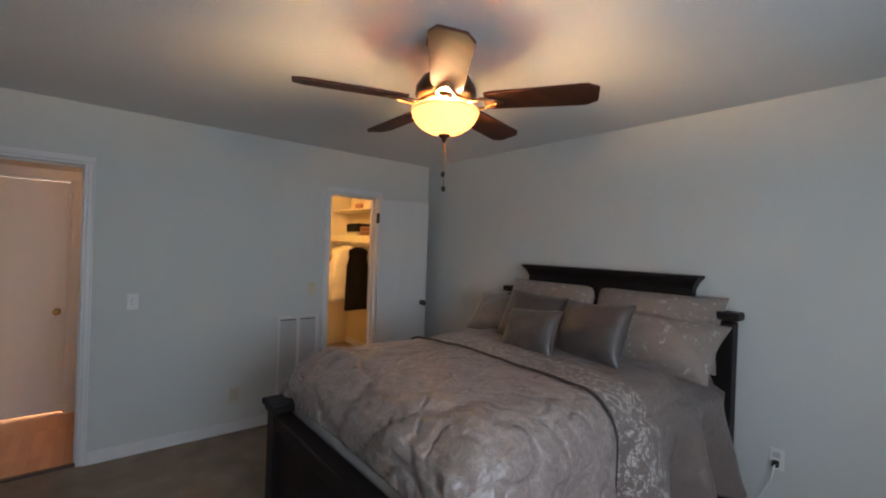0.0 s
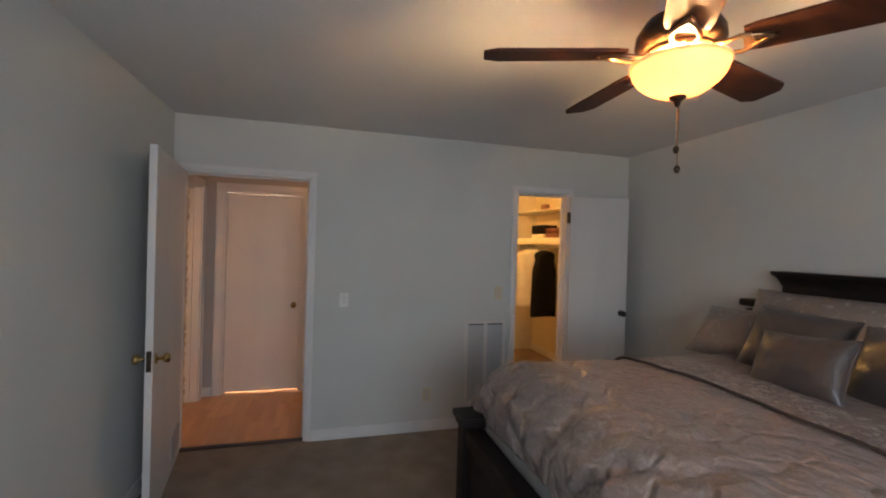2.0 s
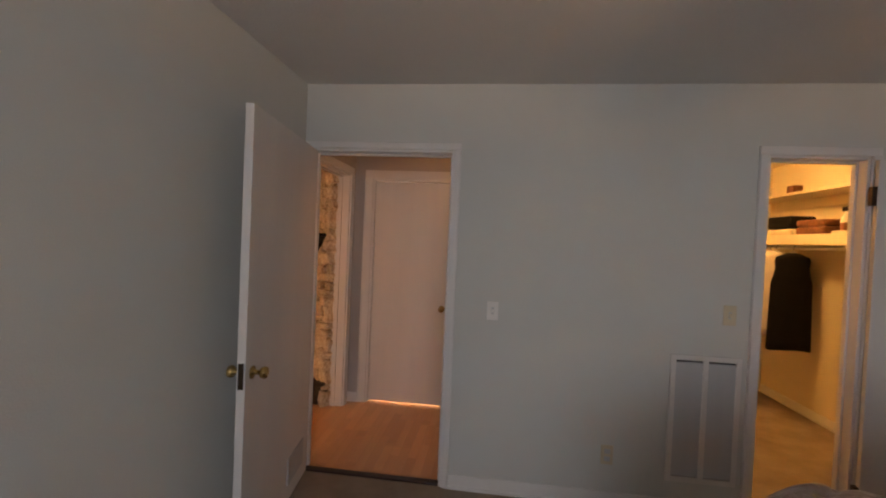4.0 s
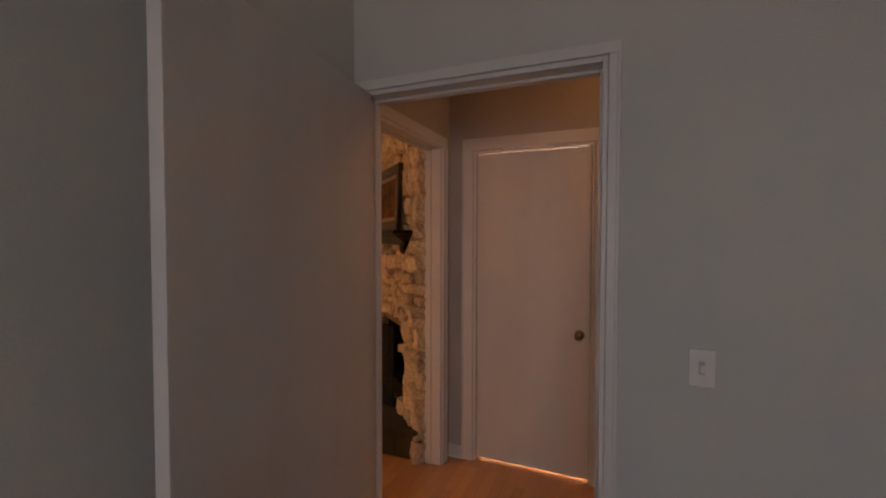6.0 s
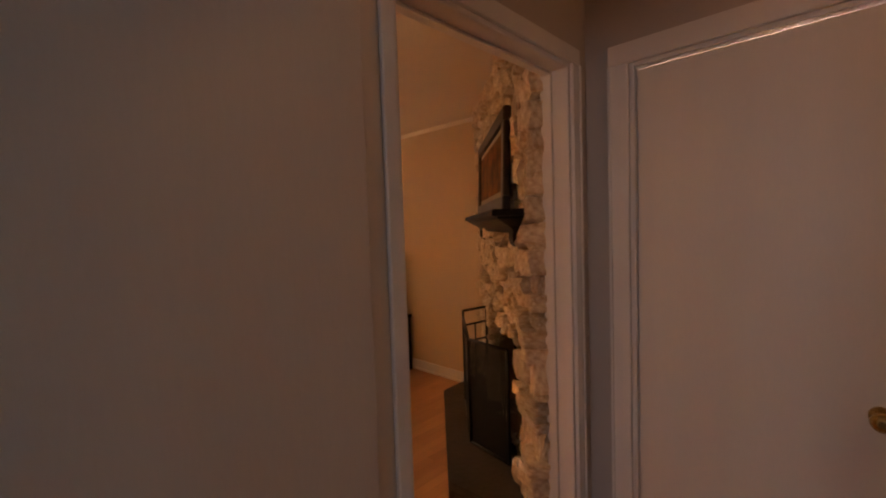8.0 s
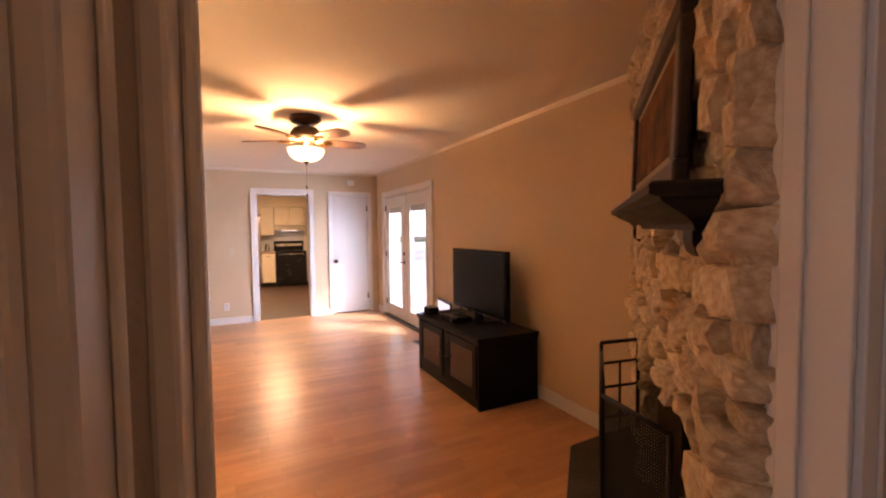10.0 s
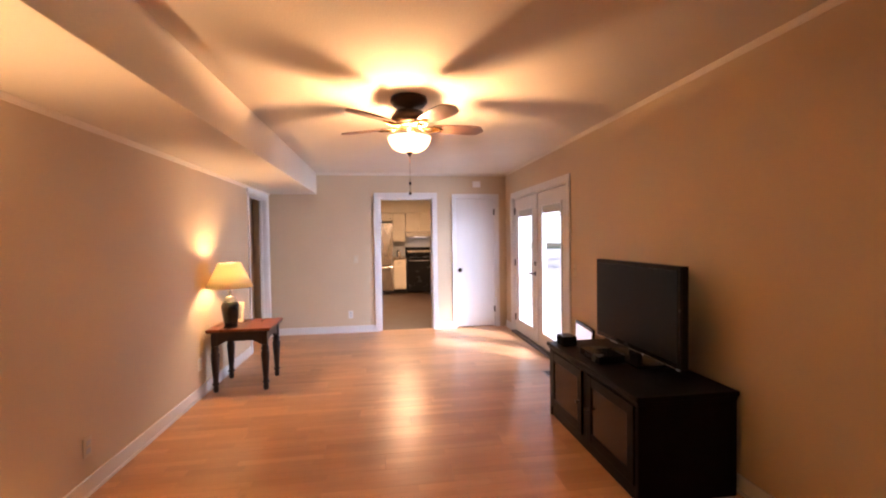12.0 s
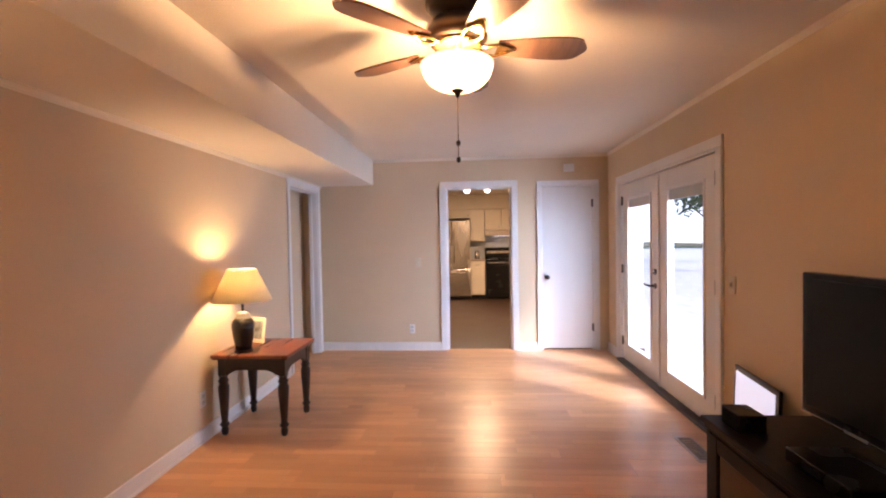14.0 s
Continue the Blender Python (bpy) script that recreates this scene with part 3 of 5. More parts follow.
# ---- ground outside ----
structure("ground", bx(-60, 60, 2.62, 90, -0.35, -0.12), M_GRASS, "green lawn outside the glazed doors", "ground")
structure("patio", bx(-48, -3.5, 2.6, 40.0, -0.12, -0.06), M_PATIO, "pale concrete patio outside the glazed doors", "patio")
# Out-of-view slab, added to keep sky and sun out of the rooms.
structure("roof", bx(-13.2, 3.6, -4.9, 2.9, 2.53, 2.7), M_SOOT, "unseen flat dark slab over the house that blocks sky light", "roof")


# ---- doors ----
def knob(parent, x, y, z, d, m, label):
    bm = bmesh.new()
    lathe(bm, [(0.028, 0), (0.028, 0.006), (0.011, 0.010), (0.010, 0.032), (0.022, 0.040), (0.027, 0.052), (0.024, 0.064), (0.010, 0.070)], seg=20)
    bm.transform(Matrix.Translation((x, y, z)) @ Vector((0, 0, 1)).rotation_difference(Vector(d)).to_matrix().to_4x4())
    return part("door_knob", bm, m, parent, label)


def hinge(parent, x, y, z, m=None):
    bm = bx(x - 0.016, x + 0.016, y - 0.006, y + 0.006, z - 0.045, z + 0.045, bevel=0.002)
    tube(bm, [(x, y - 0.008, z - 0.05), (x, y - 0.008, z + 0.05)], 0.006)
    return part("hinge", bm, m or M_NICKEL, parent)


# bedroom door, open at a right angle against the wall
d = thing("bedroom_door", pose(-0.880, -0.004, 0.012, 0, 0, -82.4), "white flush bedroom door standing open with brass knob", "door")
part("leaf", bx(0, 0.915, 0.0, 0.036, 0, 2.018, bevel=0.002), M_DOOR, d)
knob(d, 0.85, 0.036, 0.885, (0, 1, 0), M_BRASS, "polished brass door knob")
knob(d, 0.85, 0.0, 0.885, (0, -1, 0), M_BRASS, "polished brass door knob")
part("latch_plate", bx(0.915, 0.918, 0.006, 0.030, 0.83, 0.94, bevel=0.001), M_BRONZE, d, "dark latch plate")
part("vent_plate", bx(0.10, 0.36, 0.036, 0.044, 0.10, 0.25, bevel=0.002), M_GRILLE, d, "small white vent plate near the floor")
# closet door, folded back beside the wall
d = thing("closet_door", pose(2.262, -0.03, 0.012, 0, 0, -12.5), "white flush closet door folded back beside the doorway", "door")
part("leaf", bx(0, 0.535, -0.034, 0.0, 0, 2.01, bevel=0.002), M_DOOR, d)
knob(d, 0.49, -0.034, 0.97, (0, -1, 0), M_NICKEL, "dark bronze door knob")
for z in (0.22, 1.82):
    part("hinge", bx(-0.022, 0.002, -0.03, 0.004, z - 0.05, z + 0.05, bevel=0.002), M_BRONZE, d)
# closed hall door
d = thing("hall_door", pose(-0.81, 1.205, 0.0), "closed white flush hall door with brass knob, light beneath", "door")
part("leaf", bx(0, 0.705, 0, 0.035, 0.022, 2.004, bevel=0.002), M_DOOR, d)
knob(d, 0.645, 0.0, 0.89, (0, -1, 0), M_BRASS, "polished brass door knob")
# living room closet door
d = thing("living_closet_door", pose(-7.994, 1.66, 0.0, 0, 0, 90), "closed white flush closet door with dark knob", "door")
part("leaf", bx(0, 0.605, 0, 0.035, 0.02, 2.008, bevel=0.002), M_DOOR, d)
knob(d, 0.05, 0.0, 0.90, (0, -1, 0), M_NICKEL, "dark bronze door knob")
for z in (0.28, 1.80):
    hinge(d, 0.605, -0.006, z)
# glazed double doors
for k, (x0, x1) in enumerate(((-7.55, -6.64), (-6.632, -5.722))):
    d = thing("french_door", pose(x0, 2.47, 0.03), "white half of glazed double doors with raised blind", "door", "glazed double doors")
    w = x1 - x0
    s = 0.155
    part("stile", bx(0, s, 0, 0.045, 0, 1.925, bevel=0.003), M_DOOR, d)
    part("stile", bx(w - s, w, 0, 0.045, 0, 1.925, bevel=0.003), M_DOOR, d)
    part("bottom_rail", bx(s, w - s, 0.002, 0.043, 0, 0.165), M_DOOR, d)
    part("top_rail", bx(s, w - s, 0.002, 0.043, 1.77, 1.925), M_DOOR, d)
    for a in ((s, s + 0.022, 0.165, 1.77), (w - s - 0.022, w - s, 0.165, 1.77), (s + 0.022, w - s - 0.022, 0.165, 0.187), (s + 0.022, w - s - 0.022, 1.748, 1.77)):
        part("glazing_bead", bx(a[0], a[1], -0.008, 0.05, a[2], a[3], bevel=0.003), M_TRIM, d)
    g = part("pane", bx(s + 0.02, w - s - 0.02, 0.018, 0.024, 0.18, 1.755), M_GLASS, d)
    g.visible_shadow = False
    part("blind", bx(s + 0.026, w - s - 0.026, 0.004, 0.016, 1.66, 1.748, bevel=0.002), M_GRILLE, d, "raised grey mini blind at the top of the glass")
    hx = 0.004 if k == 0 else w - 0.004
    for z in (0.2, 1.0, 1.75):
        hinge(d, hx, -0.004, z)
    if k == 0:
        hd = part("lever_handle", tube(bmesh.new(), [(w - 0.07, -0.002, 0.90), (w - 0.07, -0.05, 0.90), (w - 0.085, -0.055, 0.90), (w - 0.19, -0.055, 0.905)], 0.011), M_NICKEL, d, "dark lever handle")
        part("rose", lathe(bmesh.new(), [(0.028, 0), (0.028, 0.01), (0.02, 0.014)]), M_NICKEL, hd).matrix_basis = pose(w - 0.07, 0, 0.90, 90)
        bm = lathe(bmesh.new(), [(0.028, 0), (0.028, 0.014), (0.018, 0.02)])
        bm.transform(pose(w - 0.07, 0, 1.03, 90))
        part("deadbolt", bm, M_NICKEL, d)
        part("astragal", bx(w - 0.018, w + 0.022, -0.012, 0.0, 0, 1.925, bevel=0.003), M_TRIM, d)
structure("threshold_french", bx(-7.57, -5.70, 2.40, 2.57, 0.0, 0.028, bevel=0.006), M_TABLELEG, "dark sill under the glazed double doors", "threshold")


# ---- small wall fittings ----
def wall_plate(m, label, kind, material, holes):
    t = thing(kind, m, label, "outlet" if kind == "wall_outlet" else "switch")
    part("plate", bx(-0.034, 0.034, -0.007, 0, -0.056, 0.056, bevel=0.003), material, t)
    for z in holes:
        if kind == "wall_outlet":
            part("socket", bx(-0.017, 0.017, -0.010, -0.007, z - 0.014, z + 0.014, bevel=0.002), M_GRILLE, t)
        else:
            part("toggle_slot", bx(-0.008, 0.008, -0.0085, -0.007, z - 0.02, z + 0.02), M_GRILLE, t, "grey recess round the toggle")
            part("toggle", bx(-0.006, 0.006, -0.022, -0.0085, z - 0.012, z + 0.012, bevel=0.002), material, t)
    return t


N, S, E_, W_ = 0, 180, -90, 90
wall_plate(pose(0.285, 0, 1.095), "white light switch beside the bedroom doorway", "light_switch", M_WHITEP, (0,))
wall_plate(pose(1.60, 0, 1.15), "ivory light switch beside the closet doorway", "light_switch", M_IVORY, (0,))
wall_plate(pose(0.98, 0, 0.30), "ivory wall outlet low on the bedroom wall", "wall_outlet", M_IVORY, (0.022, -0.022))
o = wall_plate(pose(2.9, -3.15, 0.50, 0, 0, E_), "white wall outlet with black plug and cord", "wall_outlet", M_WHITEP, (0.022,))
pl = part("plug", bx(-0.014, 0.014, -0.036, -0.007, -0.036, -0.006, bevel=0.004), M_BLACK, o, "black plug")
part("cord", tube(bmesh.new(), [(0, -0.034, -0.02), (-0.01, -0.05, -0.10), (-0.06, -0.05, -0.22), (-0.16, -0.06, -0.34), (-0.3, -0.05, -0.42), (-0.42, -0.04, -0.47)], 0.004), M_WHITEP, pl)
wall_plate(pose(-4.06, -1.117, 0.27, 0, 0, S), "ivory wall outlet low on the beige wall", "wall_outlet", M_IVORY, (0.022, -0.022))
wall_plate(pose(-5.53, -1.117, 0.30, 0, 0, S), "white wall outlet behind the lamp table", "wall_outlet", M_WHITEP, (0.022, -0.022))
wall_plate(pose(-7.98, 0.03, 0.27, 0, 0, W_), "white wall outlet on the end wall", "wall_outlet", M_WHITEP, (0.022, -0.022))
wall_plate(pose(-7.98, 0.12, 1.10, 0, 0, W_), "ivory light switch on the end wall", "light_switch", M_IVORY, (0,))
wall_plate(pose(-5.52, 2.45, 1.07), "ivory light switch beside the glazed doors", "light_switch", M_IVORY, (0,))
sb = thing("door_chime", pose(-7.98, 1.98, 2.23, 0, 0, 90), "small white door chime box high on the wall", "door chime")
part("cover", bx(-0.06, 0.06, -0.04, 0, -0.045, 0.045, bevel=0.006), M_WHITEP, sb)
part("grille", bx(-0.045, 0.045, -0.044, -0.04, -0.03, 0.03, bevel=0.001), M_WHITEP, sb)

g = thing("return_air_grille", pose(1.30, 0, 0.19), "tall white louvred return air grille in two columns", "vent")
# Flat dark sheet on the wall: its colour stands in for shade behind the slats.
part("backing", bx(0.012, 0.363, -0.004, -0.001, 0.012, 0.713), M_VOID, g)
for a in ((0, 0.03, 0, 0.725), (0.345, 0.375, 0, 0.725), (0.172, 0.203, 0.03, 0.695), (0.03, 0.345, 0, 0.03), (0.03, 0.345, 0.695, 0.725)):
    part("frame", bx(a[0], a[1], -0.014, -0.0005, a[2], a[3], bevel=0.003), M_DOOR, g)
_sl = bx(0, 0.142, -0.011, -0.0035, -0.0045, 0.0085)
for v in _sl.verts:
    v.co.z += v.co.y * 0.9
_slat = mesh_of("slat", _sl, M_GRILLE)
for c in (0.03, 0.203):
    for i in range(48):
        s_ = new("slat", _slat)
        s_.parent = g
        s_.matrix_basis = pose(c, 0, 0.05 + i * 0.0134)

# ---- closet contents ----
sh = thing("closet_shelf", pose(2.93, 0.35, 0), "cream painted closet shelf on the wall", "shelf", "closet shelves")
part("board", bx(0, 0.315, 0, 2.1, 2.05, 2.075, bevel=0.003), M_CLOSET, sh)
part("cleat", bx(0.295, 0.318, 0, 2.1, 1.96, 2.05), M_CLOSET, sh)
sh = thing("closet_shelf", pose(2.93, 0.35, 0), "cream painted closet shelf with hanging rail", "shelf", "closet shelves")
part("board", bx(0, 0.315, 0, 2.1, 1.66, 1.685, bevel=0.003), M_CLOSET, sh)
part("front_rail", bx(-0.02, 0.0, 0, 2.1, 1.60, 1.69, bevel=0.003), M_CLOSET, sh)
part("hanging_rod", tube(bmesh.new(), [(0.06, 0, 1.57), (0.06, 2.1, 1.57)], 0.014), M_TRIM, sh)
sh = thing("closet_shelf", pose(2.93, 0.35, 0), "low cream closet rail on the wall", "shelf", "closet shelves")
part("board", bx(0.22, 0.318, 0, 0.9, 1.22, 1.30, bevel=0.004), M_CLOSET, sh)
for i, (y, z, w, h_, m, nm, lb) in enumerate(((1.45, 1.686, 0.28, 0.07, M_REDCLOTH, "folded_blanket", "folded brown patterned blanket on the closet shelf"), (1.45, 1.757, 0.26, 0.06, M_REDCLOTH, "folded_blanket", "folded reddish blanket on top of the pile"),
                                              (1.85, 1.686, 0.27, 0.06, M_WHITECLOTH, "folded_towel", "folded cream towel on the closet shelf"), (1.85, 1.747, 0.22, 0.12, M_BLACKCLOTH, "black_bag", "small black cloth bag on folded towels"),
                                              (1.05, 1.686, 0.24, 0.03, M_WHITECLOTH, "folded_towel", "flat folded cream cloth on the closet shelf"), (1.75, 2.076, 0.1, 0.07, M_REDCLOTH, "small_box", "small brown box on the top closet shelf"))):
    bm = bx(2.94, 2.94 + w, y - 0.17, y + 0.17, z, z + h_, bevel=0.02, seg=3) if nm != "small_box" else bx(2.96, 3.04, y - 0.05, y + 0.05, z, z + h_, bevel=0.006)
    single(nm, bm, m, lb, nm.split("_")[-1])


def garment(name, x, y, length, half, m, label, tilt=0.0):
    t = thing(name, pose(x, y, 1.57, 0, 0, tilt), label, "clothing", "hanging clothes")
    bm = bmesh.new()
    n, rows = 28, 14
    rings = []
    for j in range(rows + 1):
        f = j / rows
        hw = half * ((0.26, 0.80, 0.86, 0.80, 0.88)[j] if j < 5 else 0.95 + 0.12 * f)
        dz = (-0.045, -0.085, -0.12)[j] if j < 3 else -0.12 - (j - 2) / (rows - 2) * (length - 0.12)
        ring = []
        for i in range(n):
            a = 2 * math.pi * i / n
            r = 0.035 + 0.02 * f + 0.012 * math.sin(5 * a + 3 * f) * f
            ring.append(bm.verts.new((hw * math.cos(a), r * math.sin(a), dz + 0.01 * f * math.sin(3 * a))))
        rings.append(ring)
    for a, b in zip(rings, rings[1:]):
        for i in range(n):
            bm.faces.new((a[i], a[(i + 1) % n], b[(i + 1) % n], b[i])).smooth = True
    bm.faces.new(rings[0])
    bm.faces.new(rings[-1])
    part("garment_body", bm, m, t)
    part("hanger", tube(bmesh.new(), [(-half * 0.55, 0, -0.085), (0, 0, -0.03), (half * 0.55, 0, -0.085)], 0.006), M_WHITEP, t, "thin white hanger")
    part("hook", tube(bmesh.new(), [(0, 0, -0.035), (0, 0, 0.0), (0.012, 0, 0.018), (0.024, 0, 0.012)], 0.003), M_NICKEL, t)


garment("black_dress", 2.95, 1.64, 0.92, 0.175, M_BLACKCLOTH, "black sleeveless dress on a hanger in the closet")
for i in range(3):
    garment("white_shirt", 2.86, 1.73 + i * 0.08, 0.80, 0.24, M_WHITECLOTH, "cream shirt on a hanger in the closet", 6 * i - 4)
garment("striped_top", 2.96, 2.14, 0.6, 0.22, M_REDCLOTH, "brown top on a hanger in the closet")
sp = thing("spray_bottle", pose(3.05, 1.21, 1.686), "white spray bottle with dark trigger on closet shelf", "bottle")
part("bottle_body", lathe(bmesh.new(), [(0.032, 0), (0.036, 0.008), (0.036, 0.11), (0.028, 0.14), (0.014, 0.165), (0.014, 0.185)], seg=20), M_WHITEP, sp)
part("label_band", lathe(bmesh.new(), [(0.0365, 0.03), (0.0368, 0.032), (0.0368, 0.095), (0.0365, 0.097)], seg=20), M_REDCLOTH, sp, "brown printed label band")
bm = bx(-0.016, 0.016, -0.045, 0.03, 0.186, 0.225, bevel=0.006)
box(bm, -0.006, 0.006, -0.042, -0.030, 0.145, 0.186, 0.003)
part("trigger_head", bm, M_BLACKGLOSS, sp, "dark trigger head")
cb = thing("closet_lamp", pose(2.2, 1.2, 2.44), "bare bulb ceiling lamp in the closet", "lamp")
part("holder", lathe(bmesh.new(), [(0.055, 0), (0.055, -0.02), (0.03, -0.05)]), M_WHITEP, cb)


# ---- ceiling fans ----
def fan(x, y, top, zb, base, rad, rim_z, rim_r, drop, blade_m, metal, accent, bowl_m, round_tip, label):
    f = thing("ceiling_fan", pose(x, y, top), label, "ceiling fan")
    z = lambda v: v - top
    cr = 0.125 if round_tip else 0.085
    part("canopy", lathe(bmesh.new(), [(cr, 0), (cr + 0.004, -0.02), (cr + 0.004, -0.034), (cr - 0.012, -0.04), (cr - 0.015, -0.056), (0.03, -0.066), (0.025, z(zb) + 0.09)]), metal, f)
    part("motor_housing", lathe(bmesh.new(), [(0.05, z(zb) + 0.115), (0.10, z(zb) + 0.10), (0.125, z(zb) + 0.06), (0.128, z(zb) + 0.03), (0.11, z(zb) + 0.012), (0.05, z(zb) + 0.004), (0.016, z(zb) - 0.002), (0.012, z(rim_z) + 0.02)], seg=40), metal, f)
    part("fitter_ring", lathe(bmesh.new(), [(0.088, z(zb) + 0.012), (0.098, z(zb) + 0.008), (0.098, z(zb) + 0.0), (0.088, z(zb) - 0.004)], seg=40), accent, f, "bright metal fitter ring")
    d = rim_z - drop
    prof = []
    for i in range(13):
        a = i / 12 * math.pi / 2
        prof.append((rim_r * math.cos(a) ** (0.8 if round_tip else 1.15) + 0.004, z(rim_z) - d * math.sin(a)))
    prof[-1] = (0.008, prof[-1][1])
    outer = [(rim_r + 0.008, z(rim_z) + 0.004), (rim_r + 0.008, z(rim_z) - 0.004)] + prof
    inner = [(max(0.003, r - 0.006), h_ + 0.005) for r, h_ in reversed(prof)]
    part("glass_bowl", lathe(bmesh.new(), outer + inner, seg=48, close=False), bowl_m, f, "lit frosted glass bowl shade")
    part("finial", lathe(bmesh.new(), [(0.004, z(drop) + 0.008), (0.026, z(drop) + 0.006), (0.024, z(drop) - 0.004), (0.012, z(drop) - 0.012), (0.009, z(drop) - 0.022), (0.004, z(drop) - 0.03)], seg=20), metal, f)
    for k, (cx, zz) in enumerate(((0.0, 0.205), (0.006, 0.275)) if round_tip else ((0.0, 0.15), (0.006, 0.21))):
        c = part("pull_chain", tube(bmesh.new(), [(cx, 0, z(drop) - 0.02), (cx, 0, z(drop) - zz)], 0.0016, 6), accent, f)
        part("pull_knob", lathe(bmesh.new(), [(0.003, 0), (0.009, -0.006), (0.009, -0.016), (0.004, -0.024)], (cx, 0, z(drop) - zz), 12), metal, c)
    for k in range(5):
        b = radians(base + 72 * k)
        rot = Matrix.Translation((0, 0, z(zb))) @ Matrix.Rotation(b, 4, "Z") @ Matrix.Rotation(radians(-11), 4, "X")
        outline = []
        r0 = 0.17
        if round_tip:
            n = 12
            for i in range(n + 1):
                t = i / n
                outline.append((r0 + (rad - r0) * t, 0.042 + 0.030 * math.sin(math.pi * min(1, t * 0.75)) if t < 0.86 else 0.0632 * math.sqrt(max(0.03, 1 - ((t - 0.86) / 0.14) ** 2))))
        else:
            outline = [(r0, 0.055), (r0 + 0.03, 0.062), (rad - 0.045, 0.072), (rad - 0.006, 0.048), (rad, 0.04)]
        pts = [(a_, w_) for a_, w_ in outline] + [(a_, -w_) for a_, w_ in reversed(outline)]
        bm = prism(bmesh.new(), pts, -0.004, 0.004)
        bm.transform(rot)
        bl = part("blade", bm, blade_m, f)
        bm = bmesh.new()
        for sgn in (-1, 1):
            tube(bm, [(0.095, 0.01 * sgn, -0.004), (0.125, 0.03 * sgn, -0.016), (0.16, 0.038 * sgn, -0.014), (0.20, 0.02 * sgn, -0.010), (0.235, 0.0, -0.009)], 0.007, 8)
        prism(bm, [(0.165, -0.035), (0.24, -0.012), (0.25, 0), (0.24, 0.012), (0.165, 0.035)], -0.009, -0.0045)
        bm.transform(rot)
        part("blade_iron", bm, accent, bl, "ornate metal blade bracket")
    return f


fan(1.17, -2.36, 2.44, 2.165, 88, 0.605, 2.128, 0.135, 2.03, M_BLADE, M_BRONZE, M_COPPER, M_BOWL_B, False, "bronze five-blade ceiling fan with lit amber bowl")
fan(-4.47, 0.737, 2.39, 2.19, 26, 0.55, 2.112, 0.144, 2.012, M_BLADE2, M_BRONZE, M_BRASS, M_BOWL_L, True, "dark five-blade ceiling fan with lit white bowl")

# ---- bed ----
BX0, BX1, BY = 0.77, 2.88, -2.13
bed = thing("bed", pose(0, 0, 0), "black-stained wooden bed with panelled head and footboard", "bed")
hb = part("headboard", bx(2.82, 2.86, BY - 0.74, BY + 0.74, 0.25, 1.16, bevel=0.004), M_DARKWOOD, bed)
part("upper_panel", bx(2.80, 2.87, BY - 0.61, BY + 0.61, 1.16, 1.40, bevel=0.004), M_DARKWOOD, hb)


def cap(half, x0, x1, z0, z1):
    bm = bmesh.new()
    lv = [(0.0, z0), (0.008, z0 + 0.25 * (z1 - z0)), (0.02, z0 + 0.55 * (z1 - z0)), (0.04, z0 + 0.8 * (z1 - z0)), (0.04, z1)]
    rings = []
    for o, z in lv:
        rings.append([bm.verts.new(p) for p in ((x0 - o, BY - half - o, z), (x1, BY - half - o, z), (x1, BY + half + o, z), (x0 - o, BY + half + o, z))])
    for a, b in zip(rings, rings[1:]):
        for i in range(4):
            bm.faces.new((a[i], a[(i + 1) % 4], b[(i + 1) % 4], b[i]))
    bm.faces.new(rings[0])
    bm.faces.new(rings[-1])
    return bm


part("crown_cap", cap(0.612, 2.798, 2.872, 1.37, 1.452), M_DARKWOOD, hb)
for sg in (-1, 1):
    a, b = sorted((BY + sg * 0.74, BY + sg * 0.83))
    p = part("headboard_post", bx(2.79, 2.875, a, b, 0, 1.20, bevel=0.005), M_DARKWOOD, bed)
    a, b = sorted((BY + sg * 0.62, BY + sg * 0.86))
    part("shoulder_cap", bx(2.765, 2.88, a, b, 1.215, 1.262, bevel=0.012, seg=3), M_DARKWOOD, p)
    part("post_foot", bx(2.775, 2.885, BY + sg * 0.785 - 0.06, BY + sg * 0.785 + 0.06, 0, 0.12, bevel=0.012), M_DARKWOOD, p)
    a, b = sorted((BY + sg * 0.60, BY + sg * 0.70))
    p = part("footboard_post", bx(0.79, 0.885, a, b, 0, 0.70, bevel=0.005), M_DARKWOOD, bed)
    part("post_neck", bx(0.778, 0.897, a - 0.012, b + 0.012, 0.675, 0.70, bevel=0.006), M_DARKWOOD, p)
    part("post_cap", bx(0.765, 0.91, a - 0.025, b + 0.025, 0.70, 0.735, bevel=0.010, seg=3), M_DARKWOOD, p)
    a, b = sorted((BY + sg * 0.66, BY + sg * 0.69))
    part("side_rail", bx(0.88, 2.80, a, b, 0.22, 0.42, bevel=0.004), M_DARKWOOD, bed)
fb = part("footboard", bx(0.815, 0.86, BY - 0.60, BY + 0.60, 0.12, 0.64, bevel=0.004), M_DARKWOOD, bed)
part("top_rail", bx(0.795, 0.885, BY - 0.60, BY + 0.60, 0.60, 0.672, bevel=0.008), M_DARKWOOD, fb)
part("bottom_rail", bx(0.80, 0.87, BY - 0.60, BY + 0.60, 0.10, 0.22, bevel=0.006), M_DARKWOOD, fb)
mt = thing("mattress", pose(0, 0, 0), "pale mattress on a box spring", "mattress")
part("box_spring", bx(0.90, 2.79, BY - 0.65, BY + 0.65, 0.40, 0.60, bevel=0.03, seg=3), M_MATTRESS, mt)
part("mattress_body", bx(0.90, 2.79, BY - 0.66, BY + 0.66, 0.60, 0.84, bevel=0.06, seg=4), M_MATTRESS, mt)


